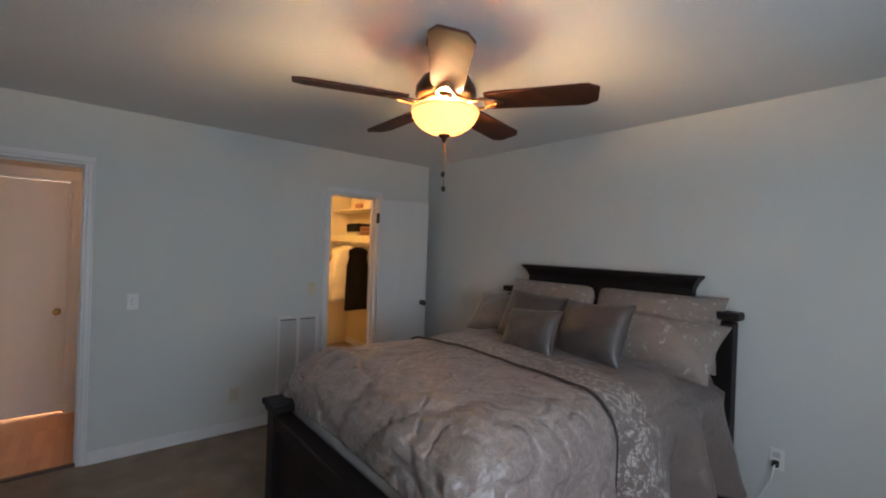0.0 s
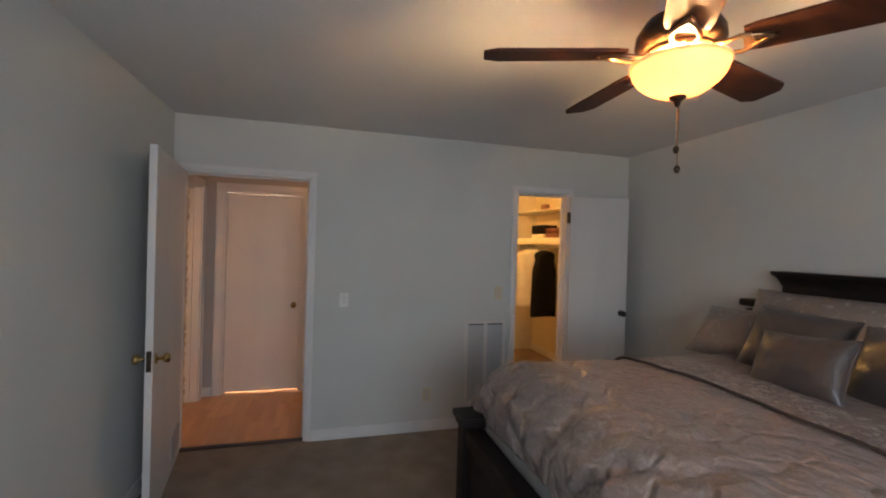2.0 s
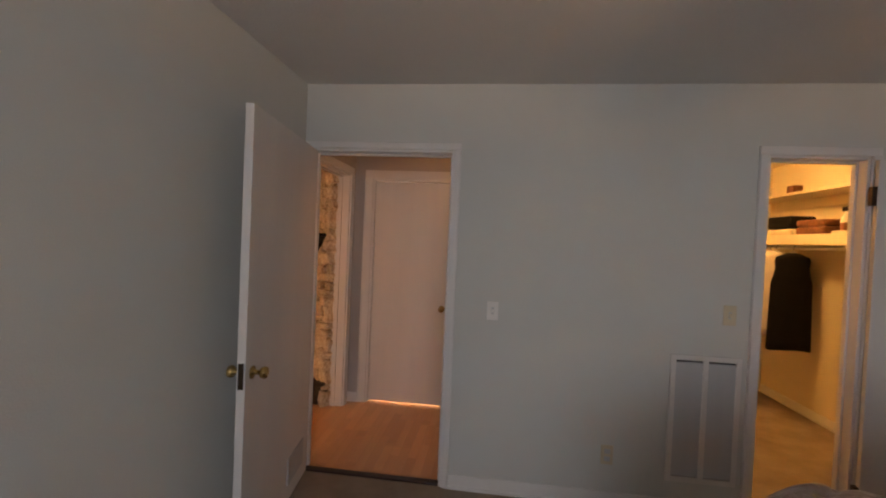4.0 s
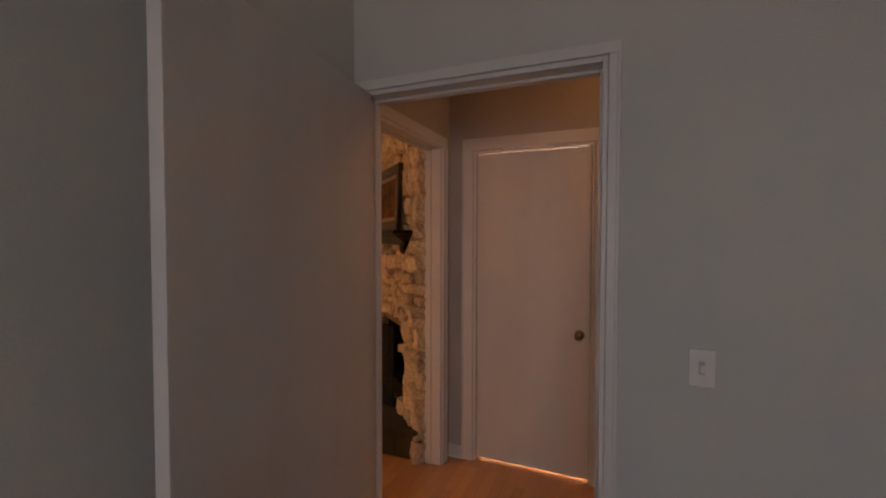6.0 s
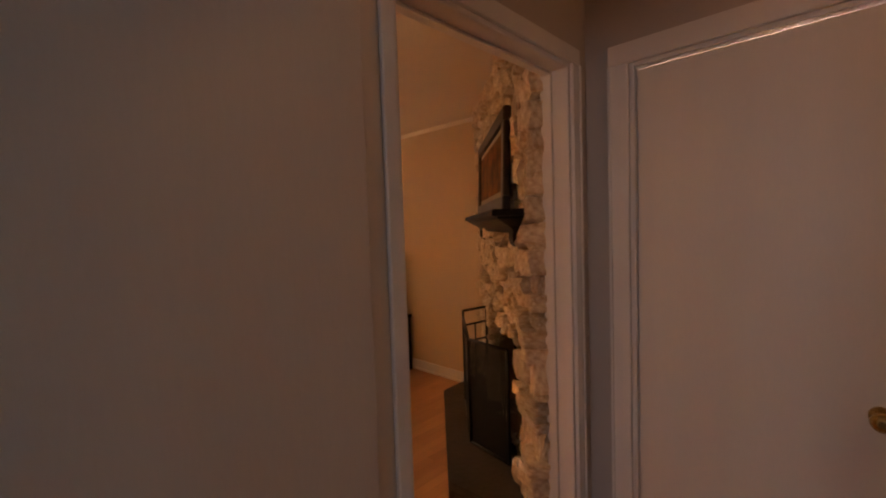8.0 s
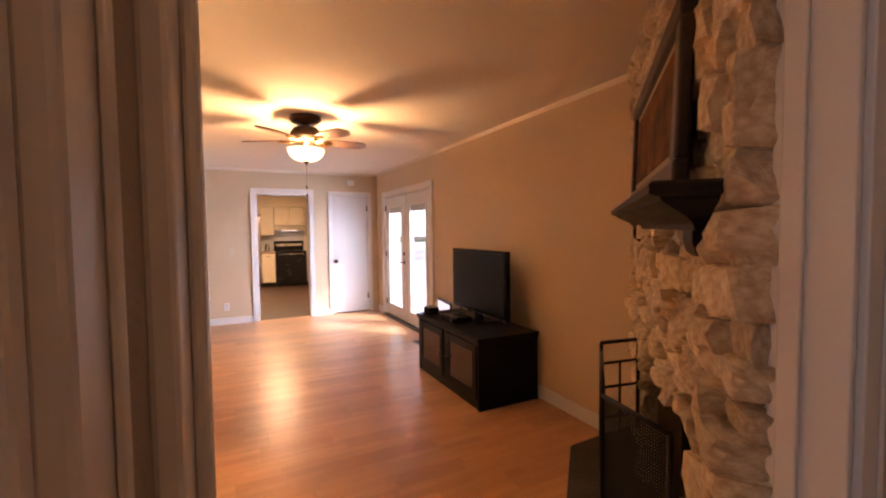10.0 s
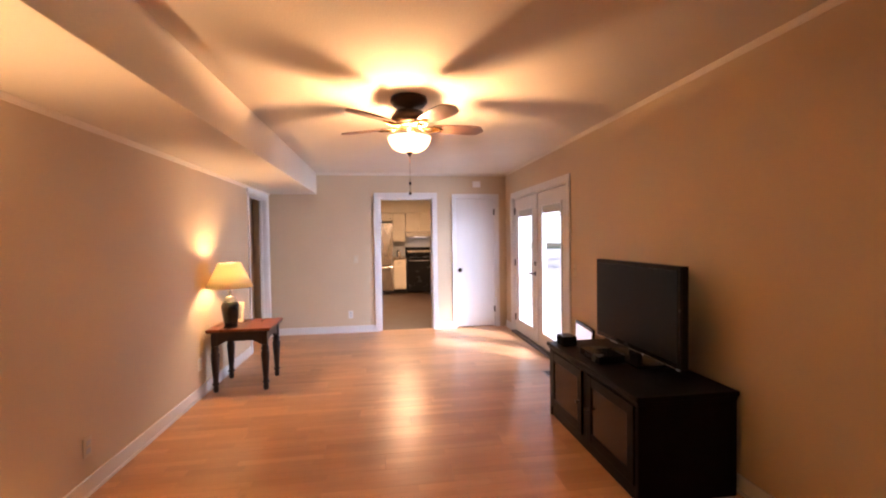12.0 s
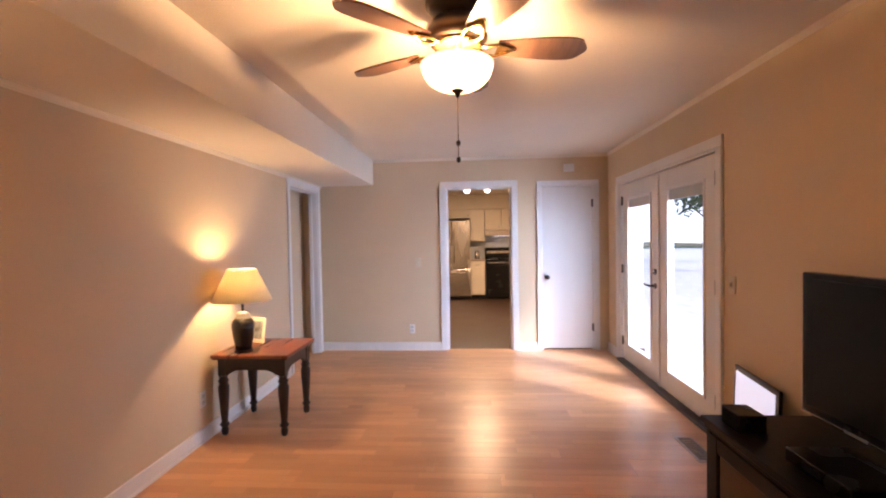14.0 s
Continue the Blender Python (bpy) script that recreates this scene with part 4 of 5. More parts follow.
def fold(a, half, rad, top):
    """Across the bed: arc length a from the middle to (offset, height below the top)."""
    s = 1 if a >= 0 else -1
    a = abs(a)
    flat = half - rad
    if a <= flat:
        return s * a, 0.0
    q = (a - flat) / rad
    if q < math.pi / 2:
        return s * (flat + rad * math.sin(q)), rad * (1 - math.cos(q))
    return s * half, rad + (a - flat - rad * math.pi / 2)


def spread_point(u, a, lift=0.0):
    """A point of the comforter: u along the bed from the foot, a across."""
    half, rad = 0.755, 0.16
    off, dn = fold(a, half, rad, 0)
    t = 0.955 + 0.035 * math.cos(max(-1, min(1, off / half)) * math.pi / 2)
    x = u
    drop_foot = 0.0
    if u < 1.10:
        q = (1.10 - u) / 0.20
        ang = min(q, math.pi / 2)
        x = 1.10 - 0.20 * math.sin(ang)
        drop_foot = 0.20 * (1 - math.cos(ang)) + max(0, q - math.pi / 2) * 0.20
    z = t - dn - drop_foot
    nz = noise.noise(Vector((u * 2.4, a * 2.4, 3.1))) * 0.018 + noise.noise(Vector((u * 7, a * 7, 9.0))) * 0.008
    warp = 0.10 * noise.noise(Vector((u * 3.0, a * 3.0, 5.5)))
    line = abs(noise.noise(Vector((u * 3.6 + warp, a * 4.2 - warp, 21.0))))
    ease = max(0.0, min(1.0, (1.64 - u) / 0.08))
    puff = 0.004 + (0.010 + 0.018 * min(1.0, max(0.0, (1.22 - u) / 0.15))) * min(1.0, line / 0.16) ** 0.5 * ease
    side = max(0.0, dn - 0.12)
    wave = (0.05 if u < 1.7 else 0.085) * side / 0.4 * math.sin(u * 17 + 2 * noise.noise(Vector((u * 3, 0, 1)))) if side else 0
    s = 1 if a >= 0 else -1
    y = BY + off + s * (wave + side * 0.08 + (nz if side else 0))
    if u > 1.7 and side:
        y += s * 0.05 * min(1, (u - 1.7) / 0.5)
    z = max(z, 0.30 + 0.03 * math.sin(u * 6)) + (nz + puff) * (1 if not side else 0.3) + lift
    if drop_foot > 0.1:
        x -= puff * 1.2 + nz
    return Vector((x, y, z))


def cloth(u0, u1, nu, a_max, na, skew=0.0):
    bm = bmesh.new()
    g = [[bm.verts.new(spread_point(u0 + (u1 - u0) * i / nu, -a_max + 2 * a_max * j / na)) for j in range(na + 1)] for i in range(nu + 1)]
    for i in range(nu):
        for j in range(na):
            bm.faces.new((g[i][j], g[i + 1][j], g[i + 1][j + 1], g[i][j + 1])).smooth = True
    r = bmesh.ops.extrude_face_region(bm, geom=bm.faces[:])
    for v in r["geom"]:
        if isinstance(v, bmesh.types.BMVert):
            v.co.z -= 0.012
    return bm


SEAM = 1.69
cf = thing("comforter", pose(0, 0, 0), "silver-taupe satin comforter with embroidered band, spread over bed", "comforter")
part("foot_panel", cloth(0.72, SEAM, 90, 1.22, 110), M_FOOT, cf, "quilted silver damask panel")
part("head_panel", cloth(SEAM, 2.78, 70, 1.30, 110), M_HEAD, cf, "taupe satin panel with white floral embroidery")
part("piping", tube(bmesh.new(), [spread_point(SEAM, -1.22 + 2.44 * i / 80, 0.010) for i in range(81)], 0.007, 8), M_PIPE, cf, "dark corded piping across the comforter")


def pillow(name, x, y, z, w, h_, t, lean, turn, m, label, flange=0.0, roll=0):
    """A cushion that leans back against the headboard; z: its lower edge."""
    bm = bmesh.new()
    n = 26
    ang = lambda k: -1 + 2 * k / n
    grids = []
    for sgn in (1, -1):
        g = []
        for i in range(n + 1):
            row = []
            for j in range(n + 1):
                u, v = ang(i), ang(j)
                e = max(0.0, (1 - abs(u) ** 2.6) * (1 - abs(v) ** 2.6)) ** 0.55
                pin = 1 - 0.07 * (u * u * (1 - v * v) + v * v * (1 - u * u)) * 1.0
                wr = 0.010 * noise.noise(Vector((u * 2 + x, v * 2 + y, sgn))) + 0.005 * noise.noise(Vector((u * 6, v * 6, x)))
                row.append(bm.verts.new((sgn * (0.5 * t * e + wr * e + 0.003), u * w / 2 * pin, v * h_ / 2 * pin + h_ / 2)))
            g.append(row)
        grids.append(g)
        for i in range(n):
            for j in range(n):
                bm.faces.new((g[i][j], g[i + 1][j], g[i + 1][j + 1], g[i][j + 1])).smooth = True
    rim = [(i, 0) for i in range(n)] + [(n, j) for j in range(n)] + [(i, n) for i in range(n, 0, -1)] + [(0, j) for j in range(n, 0, -1)]
    for k in range(len(rim)):
        a, b = rim[k], rim[(k + 1) % len(rim)]
        bm.faces.new((grids[0][a[0]][a[1]], grids[0][b[0]][b[1]], grids[1][b[0]][b[1]], grids[1][a[0]][a[1]]))
    p = thing(name, pose(x, y, z, roll, lean, turn), label, "pillow", "pillows on the bed")
    part("cover", bm, m, p)
    edge = []
    for i, j in rim + rim[:1]:
        u, v = ang(i), ang(j)
        pin = 1 - 0.07 * (u * u * (1 - v * v) + v * v * (1 - u * u))
        edge.append((0, u * w / 2 * pin, v * h_ / 2 * pin + h_ / 2))
    part("edge_cord", tube(bmesh.new(), edge[::3] + edge[:1], 0.005, 6), m, p)
    return p


pillow("bed_pillow", 2.66, -1.74, 0.93, 0.78, 0.44, 0.24, 24, 0, M_SHAM, "embroidered silver-taupe pillow sham against the headboard")
pillow("bed_pillow", 2.66, -2.52, 0.93, 0.80, 0.44, 0.26, 24, 0, M_SHAM, "embroidered silver-taupe pillow sham against the headboard")
pillow("bed_pillow", 2.42, -1.58, 0.93, 0.70, 0.36, 0.20, 40, 6, M_SHAM, "embroidered silver-taupe pillow sham lying against another")
pillow("bed_pillow", 2.44, -2.60, 0.93, 0.74, 0.36, 0.22, 42, -6, M_SHAM, "embroidered silver-taupe pillow sham lying against another")
pillow("throw_pillow", 2.25, -1.91, 0.94, 0.43, 0.38, 0.17, 30, 8, M_GREYCUSH, "square dark taupe satin throw pillow", roll=4)
pillow("throw_pillow", 2.17, -2.42, 0.95, 0.46, 0.36, 0.17, 26, -10, M_GREYCUSH, "square dark taupe satin throw pillow", roll=-4)
pillow("small_throw_pillow", 2.03, -2.12, 0.955, 0.39, 0.28, 0.14, 26, -4, M_GREYCUSH, "small taupe satin throw pillow in front", roll=-5)


# ---- fireplace across the corner ----
FM = Matrix(((-0.70711, -0.70711, 0, -1.105), (0.70711, -0.70711, 0, 1.045), (0, 0, 1, 0), (0, 0, 0, 1)))   # x along the stone face, y out of it
FL = 1.985
rnd = random.Random(5)
OP0, OP1, OPT, HZ = 0.33, 1.32, 0.78, 0.20
fp = structure("wall_fireplace", bmesh.new(), M_MORTAR, "whitewashed rough stone fireplace wall set across the corner", "fireplace")
bm = bmesh.new()
for a in ((0, OP0, 0, 2.39), (OP1, FL, 0, 2.39), (OP0, OP1, OPT, 2.39), (OP0, OP1, 0, HZ)):
    box(bm, a[0], a[1], -0.10, 0.004, a[2], a[3])
bm.transform(FM)
fp.data = mesh_of("wall_fireplace", bm, M_MORTAR)
bm = bmesh.new()
for a in ((OP0 - 0.05, OP0, -0.40, -0.10, HZ, OPT + 0.05), (OP1, OP1 + 0.05, -0.40, -0.10, HZ, OPT + 0.05), (OP0 - 0.05, OP1 + 0.05, -0.45, -0.40, HZ, OPT + 0.05), (OP0, OP1, -0.40, -0.10, OPT, OPT + 0.05), (OP0, OP1, -0.40, -0.10, HZ - 0.04, HZ)):
    box(bm, *a)
bm.transform(FM)
part("firebox", bm, M_SOOT, fp, "soot-black firebox")
stones = []
for k in range(10):
    r_ = random.Random(100 + k)
    bm = bmesh.new()
    bmesh.ops.create_icosphere(bm, subdivisions=2, radius=1)
    off = Vector((k * 7.3, k * 3.1, 0))
    for v in bm.verts:
        c = v.co.copy()
        p = Vector([math.copysign(abs(q) ** 0.42, q) for q in c])
        p *= 0.5 / max(0.6, max(abs(q) for q in p)) * (0.97 + 0.36 * noise.noise(c * 1.3 + off) + 0.20 * noise.noise(c * 3.5 + off))
        v.co = p
    for f in bm.faces:
        f.smooth = False
    stones.append(mesh_of("stone", bm, M_STONE))
z = 0.0
count = 0
while z < 2.37:
    h_ = rnd.choice((0.055, 0.07, 0.08, 0.10, 0.13))
    h_ = min(h_, 2.39 - z)
    if h_ < 0.045:
        break
    x = -rnd.random() * 0.1
    while x < FL:
        w = rnd.uniform(0.07, 0.20) * (1.1 if h_ < 0.1 else 0.85)
        w = min(w, FL - x + 0.03)
        x0, x1 = max(0.0, x), min(FL, x + w)
        pieces = [(x0, x1)]
        if z + h_ > HZ + 0.02 and z < OPT - 0.01:
            pieces = [(a_, b_) for a_, b_ in ((x0, min(x1, OP0)), (max(x0, OP1), x1)) if b_ - a_ > 0.03]
        for a_, b_ in pieces:
            if b_ - a_ < 0.03:
                continue
            hh = h_ * rnd.uniform(0.85, 1.12)
            dp = rnd.uniform(0.06, 0.17)
            s_ = new("stone", stones[rnd.randrange(10)])
            s_.parent = fp
            s_.matrix_basis = FM @ Matrix.Translation(((a_ + b_) / 2, 0.012, z + h_ / 2 + rnd.uniform(-0.018, 0.018))) @ Matrix.Rotation(rnd.uniform(-0.3, 0.3), 4, "Y") @ Matrix.Rotation(rnd.uniform(-0.2, 0.2), 4, "Z") @ Matrix.Diagonal(((b_ - a_) * 1.10, dp, hh * 1.12, 1))
            count += 1
        x += w
    z += h_

# raised hearth
hearth = thing("hearth", pose(0, 0, 0), "raised grey slate hearth in front of the fireplace", "hearth")
part("base", prism(bmesh.new(), [(-1.13, 1.035), (-1.63, 1.02), (-2.462, 1.845), (-2.505, 2.43)], 0.0, 0.155), M_SLATE, hearth)
part("top_slab", prism(bmesh.new(), [(-1.12, 1.022), (-1.64, 1.0), (-2.485, 1.84), (-2.515, 2.435)], 0.157, 0.20, 0.008), M_SLATE, hearth)
for i in range(6):
    a, b = Vector((-1.64, 1.005)).lerp(Vector((-2.475, 1.842)), i / 6), Vector((-1.64, 1.005)).lerp(Vector((-2.475, 1.842)), (i + 0.94) / 6)
    nrm = Vector((-0.707, -0.707)) * 0.006
    part("stone", prism(bmesh.new(), [tuple(a + nrm), tuple(b + nrm), tuple(b - nrm * 4), tuple(a - nrm * 4)], 0.004, 0.152, 0.004), M_SLATE, hearth)
for i in range(3):
    a, b = Vector((-1.16, 1.026)).lerp(Vector((-1.63, 1.012)), i / 3), Vector((-1.16, 1.026)).lerp(Vector((-1.63, 1.012)), (i + 0.94) / 3)
    part("stone", prism(bmesh.new(), [(a.x, a.y - 0.006), (b.x, b.y - 0.006), (b.x, b.y + 0.03), (a.x, a.y + 0.03)], 0.004, 0.152, 0.004), M_SLATE, hearth)

# mantel shelf
mn = thing("mantel_shelf", FM.copy(), "dark-stained wooden mantel shelf on carved corbels", "mantel")
MA, MB = 0.06, 1.60


def stepped(levels, a, b):
    bm = bmesh.new()
    rings = []
    for o, dpt, z in levels:
        rings.append([bm.verts.new(p) for p in ((a - o, 0.0, z), (a - o, dpt, z), (b + o, dpt, z), (b + o, 0.0, z))])
    for p, q in zip(rings, rings[1:]):
        for i in range(4):
            bm.faces.new((p[i], p[(i + 1) % 4], q[(i + 1) % 4], q[i]))
    bm.faces.new(rings[0])
    bm.faces.new(rings[-1])
    return bm


part("shelf", stepped([(0.0, 0.19, 1.487), (0.012, 0.205, 1.492), (0.012, 0.205, 1.512), (0.006, 0.198, 1.518)], MA, MB), M_DARKWOOD, mn)
part("cornice", stepped([(-0.09, 0.10, 1.415), (-0.085, 0.105, 1.43), (-0.07, 0.12, 1.445), (-0.04, 0.15, 1.462), (-0.012, 0.178, 1.478), (-0.008, 0.182, 1.487)], MA, MB), M_DARKWOOD, mn)
for c in (0.20, 1.46):
    prof = [(0.0, 1.415), (0.105, 1.415), (0.105, 1.39), (0.098, 1.365), (0.075, 1.345), (0.058, 1.32), (0.055, 1.295), (0.068, 1.275), (0.066, 1.258), (0.045, 1.25), (0.0, 1.248)]
    bm = bmesh.new()
    profile_bar(bm, prof, c - 0.05, c + 0.05)
    part("corbel", bm, M_DARKWOOD, mn)

# framed picture leaning on the mantel
pc = thing("framed_picture", FM @ pose(0.21, 0.13, 1.519, 2), "autumn landscape print in a broad dark wooden frame", "picture")
PW, PH = 1.09, 0.46
for a in ((0, PW, 0, 0.065), (0, PW, PH - 0.065, PH)):
    part("frame_rail", bx(a[0], a[1], -0.03, 0.008, a[2], a[3], bevel=0.008), M_FRAME, pc)
for a in ((0, 0.065), (PW - 0.065, PW)):
    part("frame_stile", bx(a[0], a[1], -0.028, 0.006, 0.064, PH - 0.064, bevel=0.008), M_FRAME, pc)
part("mat_board", bx(0.06, PW - 0.06, -0.018, -0.010, 0.06, PH - 0.06), M_MAT, pc)
part("print", bx(0.10, PW - 0.10, -0.010, -0.006, 0.095, PH - 0.095), M_PAINTING, pc)

# folding fire screen
fs = thing("fire_screen", FM @ pose(0, 0, 0.20), "black folding wire-mesh fire screen on the hearth", "fire screen")


def screen_panel(p, q, h_, mesh_):
    p, q = Vector((*p, 0)), Vector((*q, 0))
    up = Vector((0, 0, h_))
    bm = bmesh.new()
    for a, b in ((p, q), (p + up, q + up), (p, p + up), (q, q + up)):
        tube(bm, [a + Vector((0, 0, 0.008)), b + Vector((0, 0, 0.008))], 0.009, 8)
    pn = part("panel_frame", bm, M_BLACK, fs)
    if mesh_:
        bm = bmesh.new()
        n = int((q - p).length / 0.011)
        for i in range(1, n):
            a = p.lerp(q, i / n)
            d_ = (q - p).normalized() * 0.0042
            nn = Vector((d_.y, -d_.x, 0)) * 0.4
            vs = [bm.verts.new(v) for v in (a - d_, a + d_, a + d_ + up, a - d_ + up)]
            bm.faces.new(vs)
        m_ = int(h_ / 0.011)
        for i in range(1, m_):
            w0 = p + up * (i / m_)
            w1 = q + up * (i / m_)
            e = Vector((0, 0, 0.0036))
            bm.faces.new([bm.verts.new(v) for v in (w0 - e, w1 - e, w1 + e, w0 + e)])
        tagged(part("wire_mesh", bm, M_MESH, pn), kind="stuff")
    else:
        for f_ in (0.85, 0.66, 0.42, 0.2):
            part("bar", tube(bmesh.new(), [p + up * f_, q + up * f_], 0.007, 8), M_BLACK, pn)
        part("bar", tube(bmesh.new(), [p.lerp(q, 0.5), p.lerp(q, 0.5) + up * 0.85], 0.006, 8), M_BLACK, pn)


screen_panel((1.44, 0.08), (1.31, 0.26), 0.645, False)
screen_panel((1.31, 0.26), (0.72, 0.27), 0.60, True)
screen_panel((0.72, 0.27), (0.47, 0.09), 0.60, True)

# ---- television and stand ----
tv = thing("tv_stand", pose(-4.67, 1.835, 0), "black wooden television stand with glazed doors", "tv stand")
W, D, H = 1.19, 0.57, 0.575
part("top", bx(-0.02, W + 0.02, -0.02, D, H - 0.03, H, bevel=0.006), M_ESPRESSO, tv)
part("top_moulding", bx(-0.008, W + 0.008, -0.008, D, H - 0.05, H - 0.03, bevel=0.004), M_ESPRESSO, tv)
part("side_panel", bx(0, 0.03, 0, D, 0, H - 0.05, bevel=0.003), M_ESPRESSO, tv)
part("side_panel", bx(W - 0.03, W, 0, D, 0, H - 0.05, bevel=0.003), M_ESPRESSO, tv)
part("back_panel", bx(0.03, W - 0.03, D - 0.02, D, 0.05, H - 0.05), M_ESPRESSO, tv)
part("plinth", bx(0.03, W - 0.03, 0.012, 0.04, 0, 0.075), M_ESPRESSO, tv)
part("bottom_shelf", bx(0.03, W - 0.03, 0.03, D - 0.02, 0.075, 0.095), M_ESPRESSO, tv)
part("middle_post", bx(W / 2 - 0.03, W / 2 + 0.03, 0.004, 0.03, 0.075, H - 0.05), M_ESPRESSO, tv)
for x0, x1 in ((0.035, W / 2 - 0.035), (W / 2 + 0.035, W - 0.035)):
    dr = part("door", bx(x0, x0 + 0.06, -0.008, 0.012, 0.085, H - 0.06, bevel=0.003), M_ESPRESSO, tv)
    part("door_stile", bx(x1 - 0.06, x1, -0.008, 0.012, 0.085, H - 0.06, bevel=0.003), M_ESPRESSO, dr)
    part("door_rail", bx(x0 + 0.06, x1 - 0.06, -0.006, 0.010, 0.085, 0.15, bevel=0.003), M_ESPRESSO, dr)
    part("door_rail", bx(x0 + 0.06, x1 - 0.06, -0.006, 0.010, H - 0.125, H - 0.06, bevel=0.003), M_ESPRESSO, dr)
    part("pane", bx(x0 + 0.06, x1 - 0.06, 0.0, 0.005, 0.15, H - 0.125), M_CABGLASS, dr, "smoked glass pane")
    kx = x1 - 0.03 if x0 < 0.1 else x0 + 0.03
    bm = lathe(bmesh.new(), [(0.008, 0), (0.006, 0.012), (0.013, 0.02), (0.008, 0.028)], seg=12)
    bm.transform(pose(kx, -0.008, 0.30, 90))
    part("handle", bm, M_NICKEL, dr)
t = thing("television", pose(-4.61, 2.2, 0.575), "large black flat-screen television switched off", "television")
part("bezel", bx(0, 0.965, 0, 0.05, 0.055, 0.655, bevel=0.006), M_BLACKGLOSS, t)
part("screen", bx(0.03, 0.935, -0.003, 0.0, 0.095, 0.628), M_SCREEN, t)
part("trim_strip", bx(0.005, 0.96, -0.006, 0.0, 0.056, 0.066, bevel=0.002), M_STEEL, t, "thin silver trim strip")
part("neck", bx(0.43, 0.535, 0.01, 0.045, 0.01, 0.06, bevel=0.004), M_BLACKGLOSS, t)
part("foot", bx(0.25, 0.715, -0.10, 0.13, 0.0, 0.016, bevel=0.006), M_BLACKGLOSS, t)
b = thing("cable_box", pose(-4.28, 1.90, 0.575), "black cable box on the television stand", "electronics")
part("case", bx(0, 0.27, 0, 0.18, 0.006, 0.055, bevel=0.004), M_BLACKGLOSS, b)
part("display", bx(0.08, 0.16, -0.002, 0.0, 0.02, 0.04), M_SCREEN, b)
b = thing("small_speaker", pose(-4.62, 1.87, 0.575), "small black speaker box on the television stand", "speaker")
part("case", bx(0, 0.13, 0, 0.11, 0, 0.075, bevel=0.006), M_BLACKGLOSS, b)
part("grille", bx(0.012, 0.118, -0.003, 0.0, 0.01, 0.065), M_BLACKCLOTH, b)
# Unidentified framed panel; the emission is added to give its bluish-white brightness.
b = thing("framed_panel", pose(-5.44, 2.392, 0.0, -2, 0, -8), "black-framed pale panel against the wall, brightened by an added glow", "screen")
part("frame", bx(0, 0.49, 0, 0.02, 0, 0.585, bevel=0.005), M_BLACKGLOSS, b)
part("panel", bx(0.03, 0.46, -0.003, 0.0, 0.06, 0.555), glow("panel_glow", (0.74, 0.86, 1.0), 0.65), b, "pale panel face with added glow")
part("foot", bx(0.12, 0.37, -0.05, 0.0, 0, 0.012, bevel=0.004), M_BLACKGLOSS, b)


# ---- lamp tables ----
def end_table(x0, x1, y0, y1, h_, label):
    t = thing("end_table", pose(x0, y0, 0), label, "table", "end tables")
    w, d_ = x1 - x0, y1 - y0
    part("tabletop", bx(0, w, 0, d_, h_ - 0.025, h_, bevel=0.007, seg=3), M_CHERRY, t, "reddish cherry tabletop")
    part("top_edge", bx(0.008, w - 0.008, 0.008, d_ - 0.008, h_ - 0.036, h_ - 0.025, bevel=0.003), M_TABLELEG, t)
    i = 0.035
    def apron(run, at, along_x):
        a, b = i + 0.05, run - i - 0.05
        lower = [(a, h_ - 0.155), (a + 0.02, h_ - 0.152), (a + 0.05, h_ - 0.132), (a + 0.085, h_ - 0.118), (b - 0.085, h_ - 0.118), (b - 0.05, h_ - 0.132), (b - 0.02, h_ - 0.152), (b, h_ - 0.155)]
        bm = prism(bmesh.new(), lower + [(b, h_ - 0.036), (a, h_ - 0.036)], at, at + 0.02)
        for v in bm.verts:
            u, z, q = v.co
            v.co = (u, q, z) if along_x else (q, u, z)
        part("apron", bm, M_TABLELEG, t)

    for at in (i + 0.008, d_ - i - 0.028):
        apron(w, at, True)
    for at in (i + 0.008, w - i - 0.028):
        apron(d_, at, False)
    for cx in (i + 0.025, w - i - 0.025):
        for cy in (i + 0.025, d_ - i - 0.025):
            bm = bx(cx - 0.026, cx + 0.026, cy - 0.026, cy + 0.026, h_ - 0.16, h_ - 0.036, bevel=0.003)
            prof = [(0.012, 0.0), (0.018, 0.01), (0.02, 0.04), (0.016, 0.062), (0.024, 0.072), (0.026, 0.082), (0.018, 0.094), (0.017, 0.105), (0.021, 0.16), (0.029, 0.32), (0.030, 0.36), (0.022, 0.385), (0.028, 0.396), (0.028, 0.408), (0.020, 0.42), (0.026, 0.44)]
            lathe(bm, [(r * 1.28, q * (h_ - 0.16) / 0.44) for r, q in prof], (cx, cy, 0), 20)
            part("leg", bm, M_TABLELEG, t, "dark turned table leg")
    return t


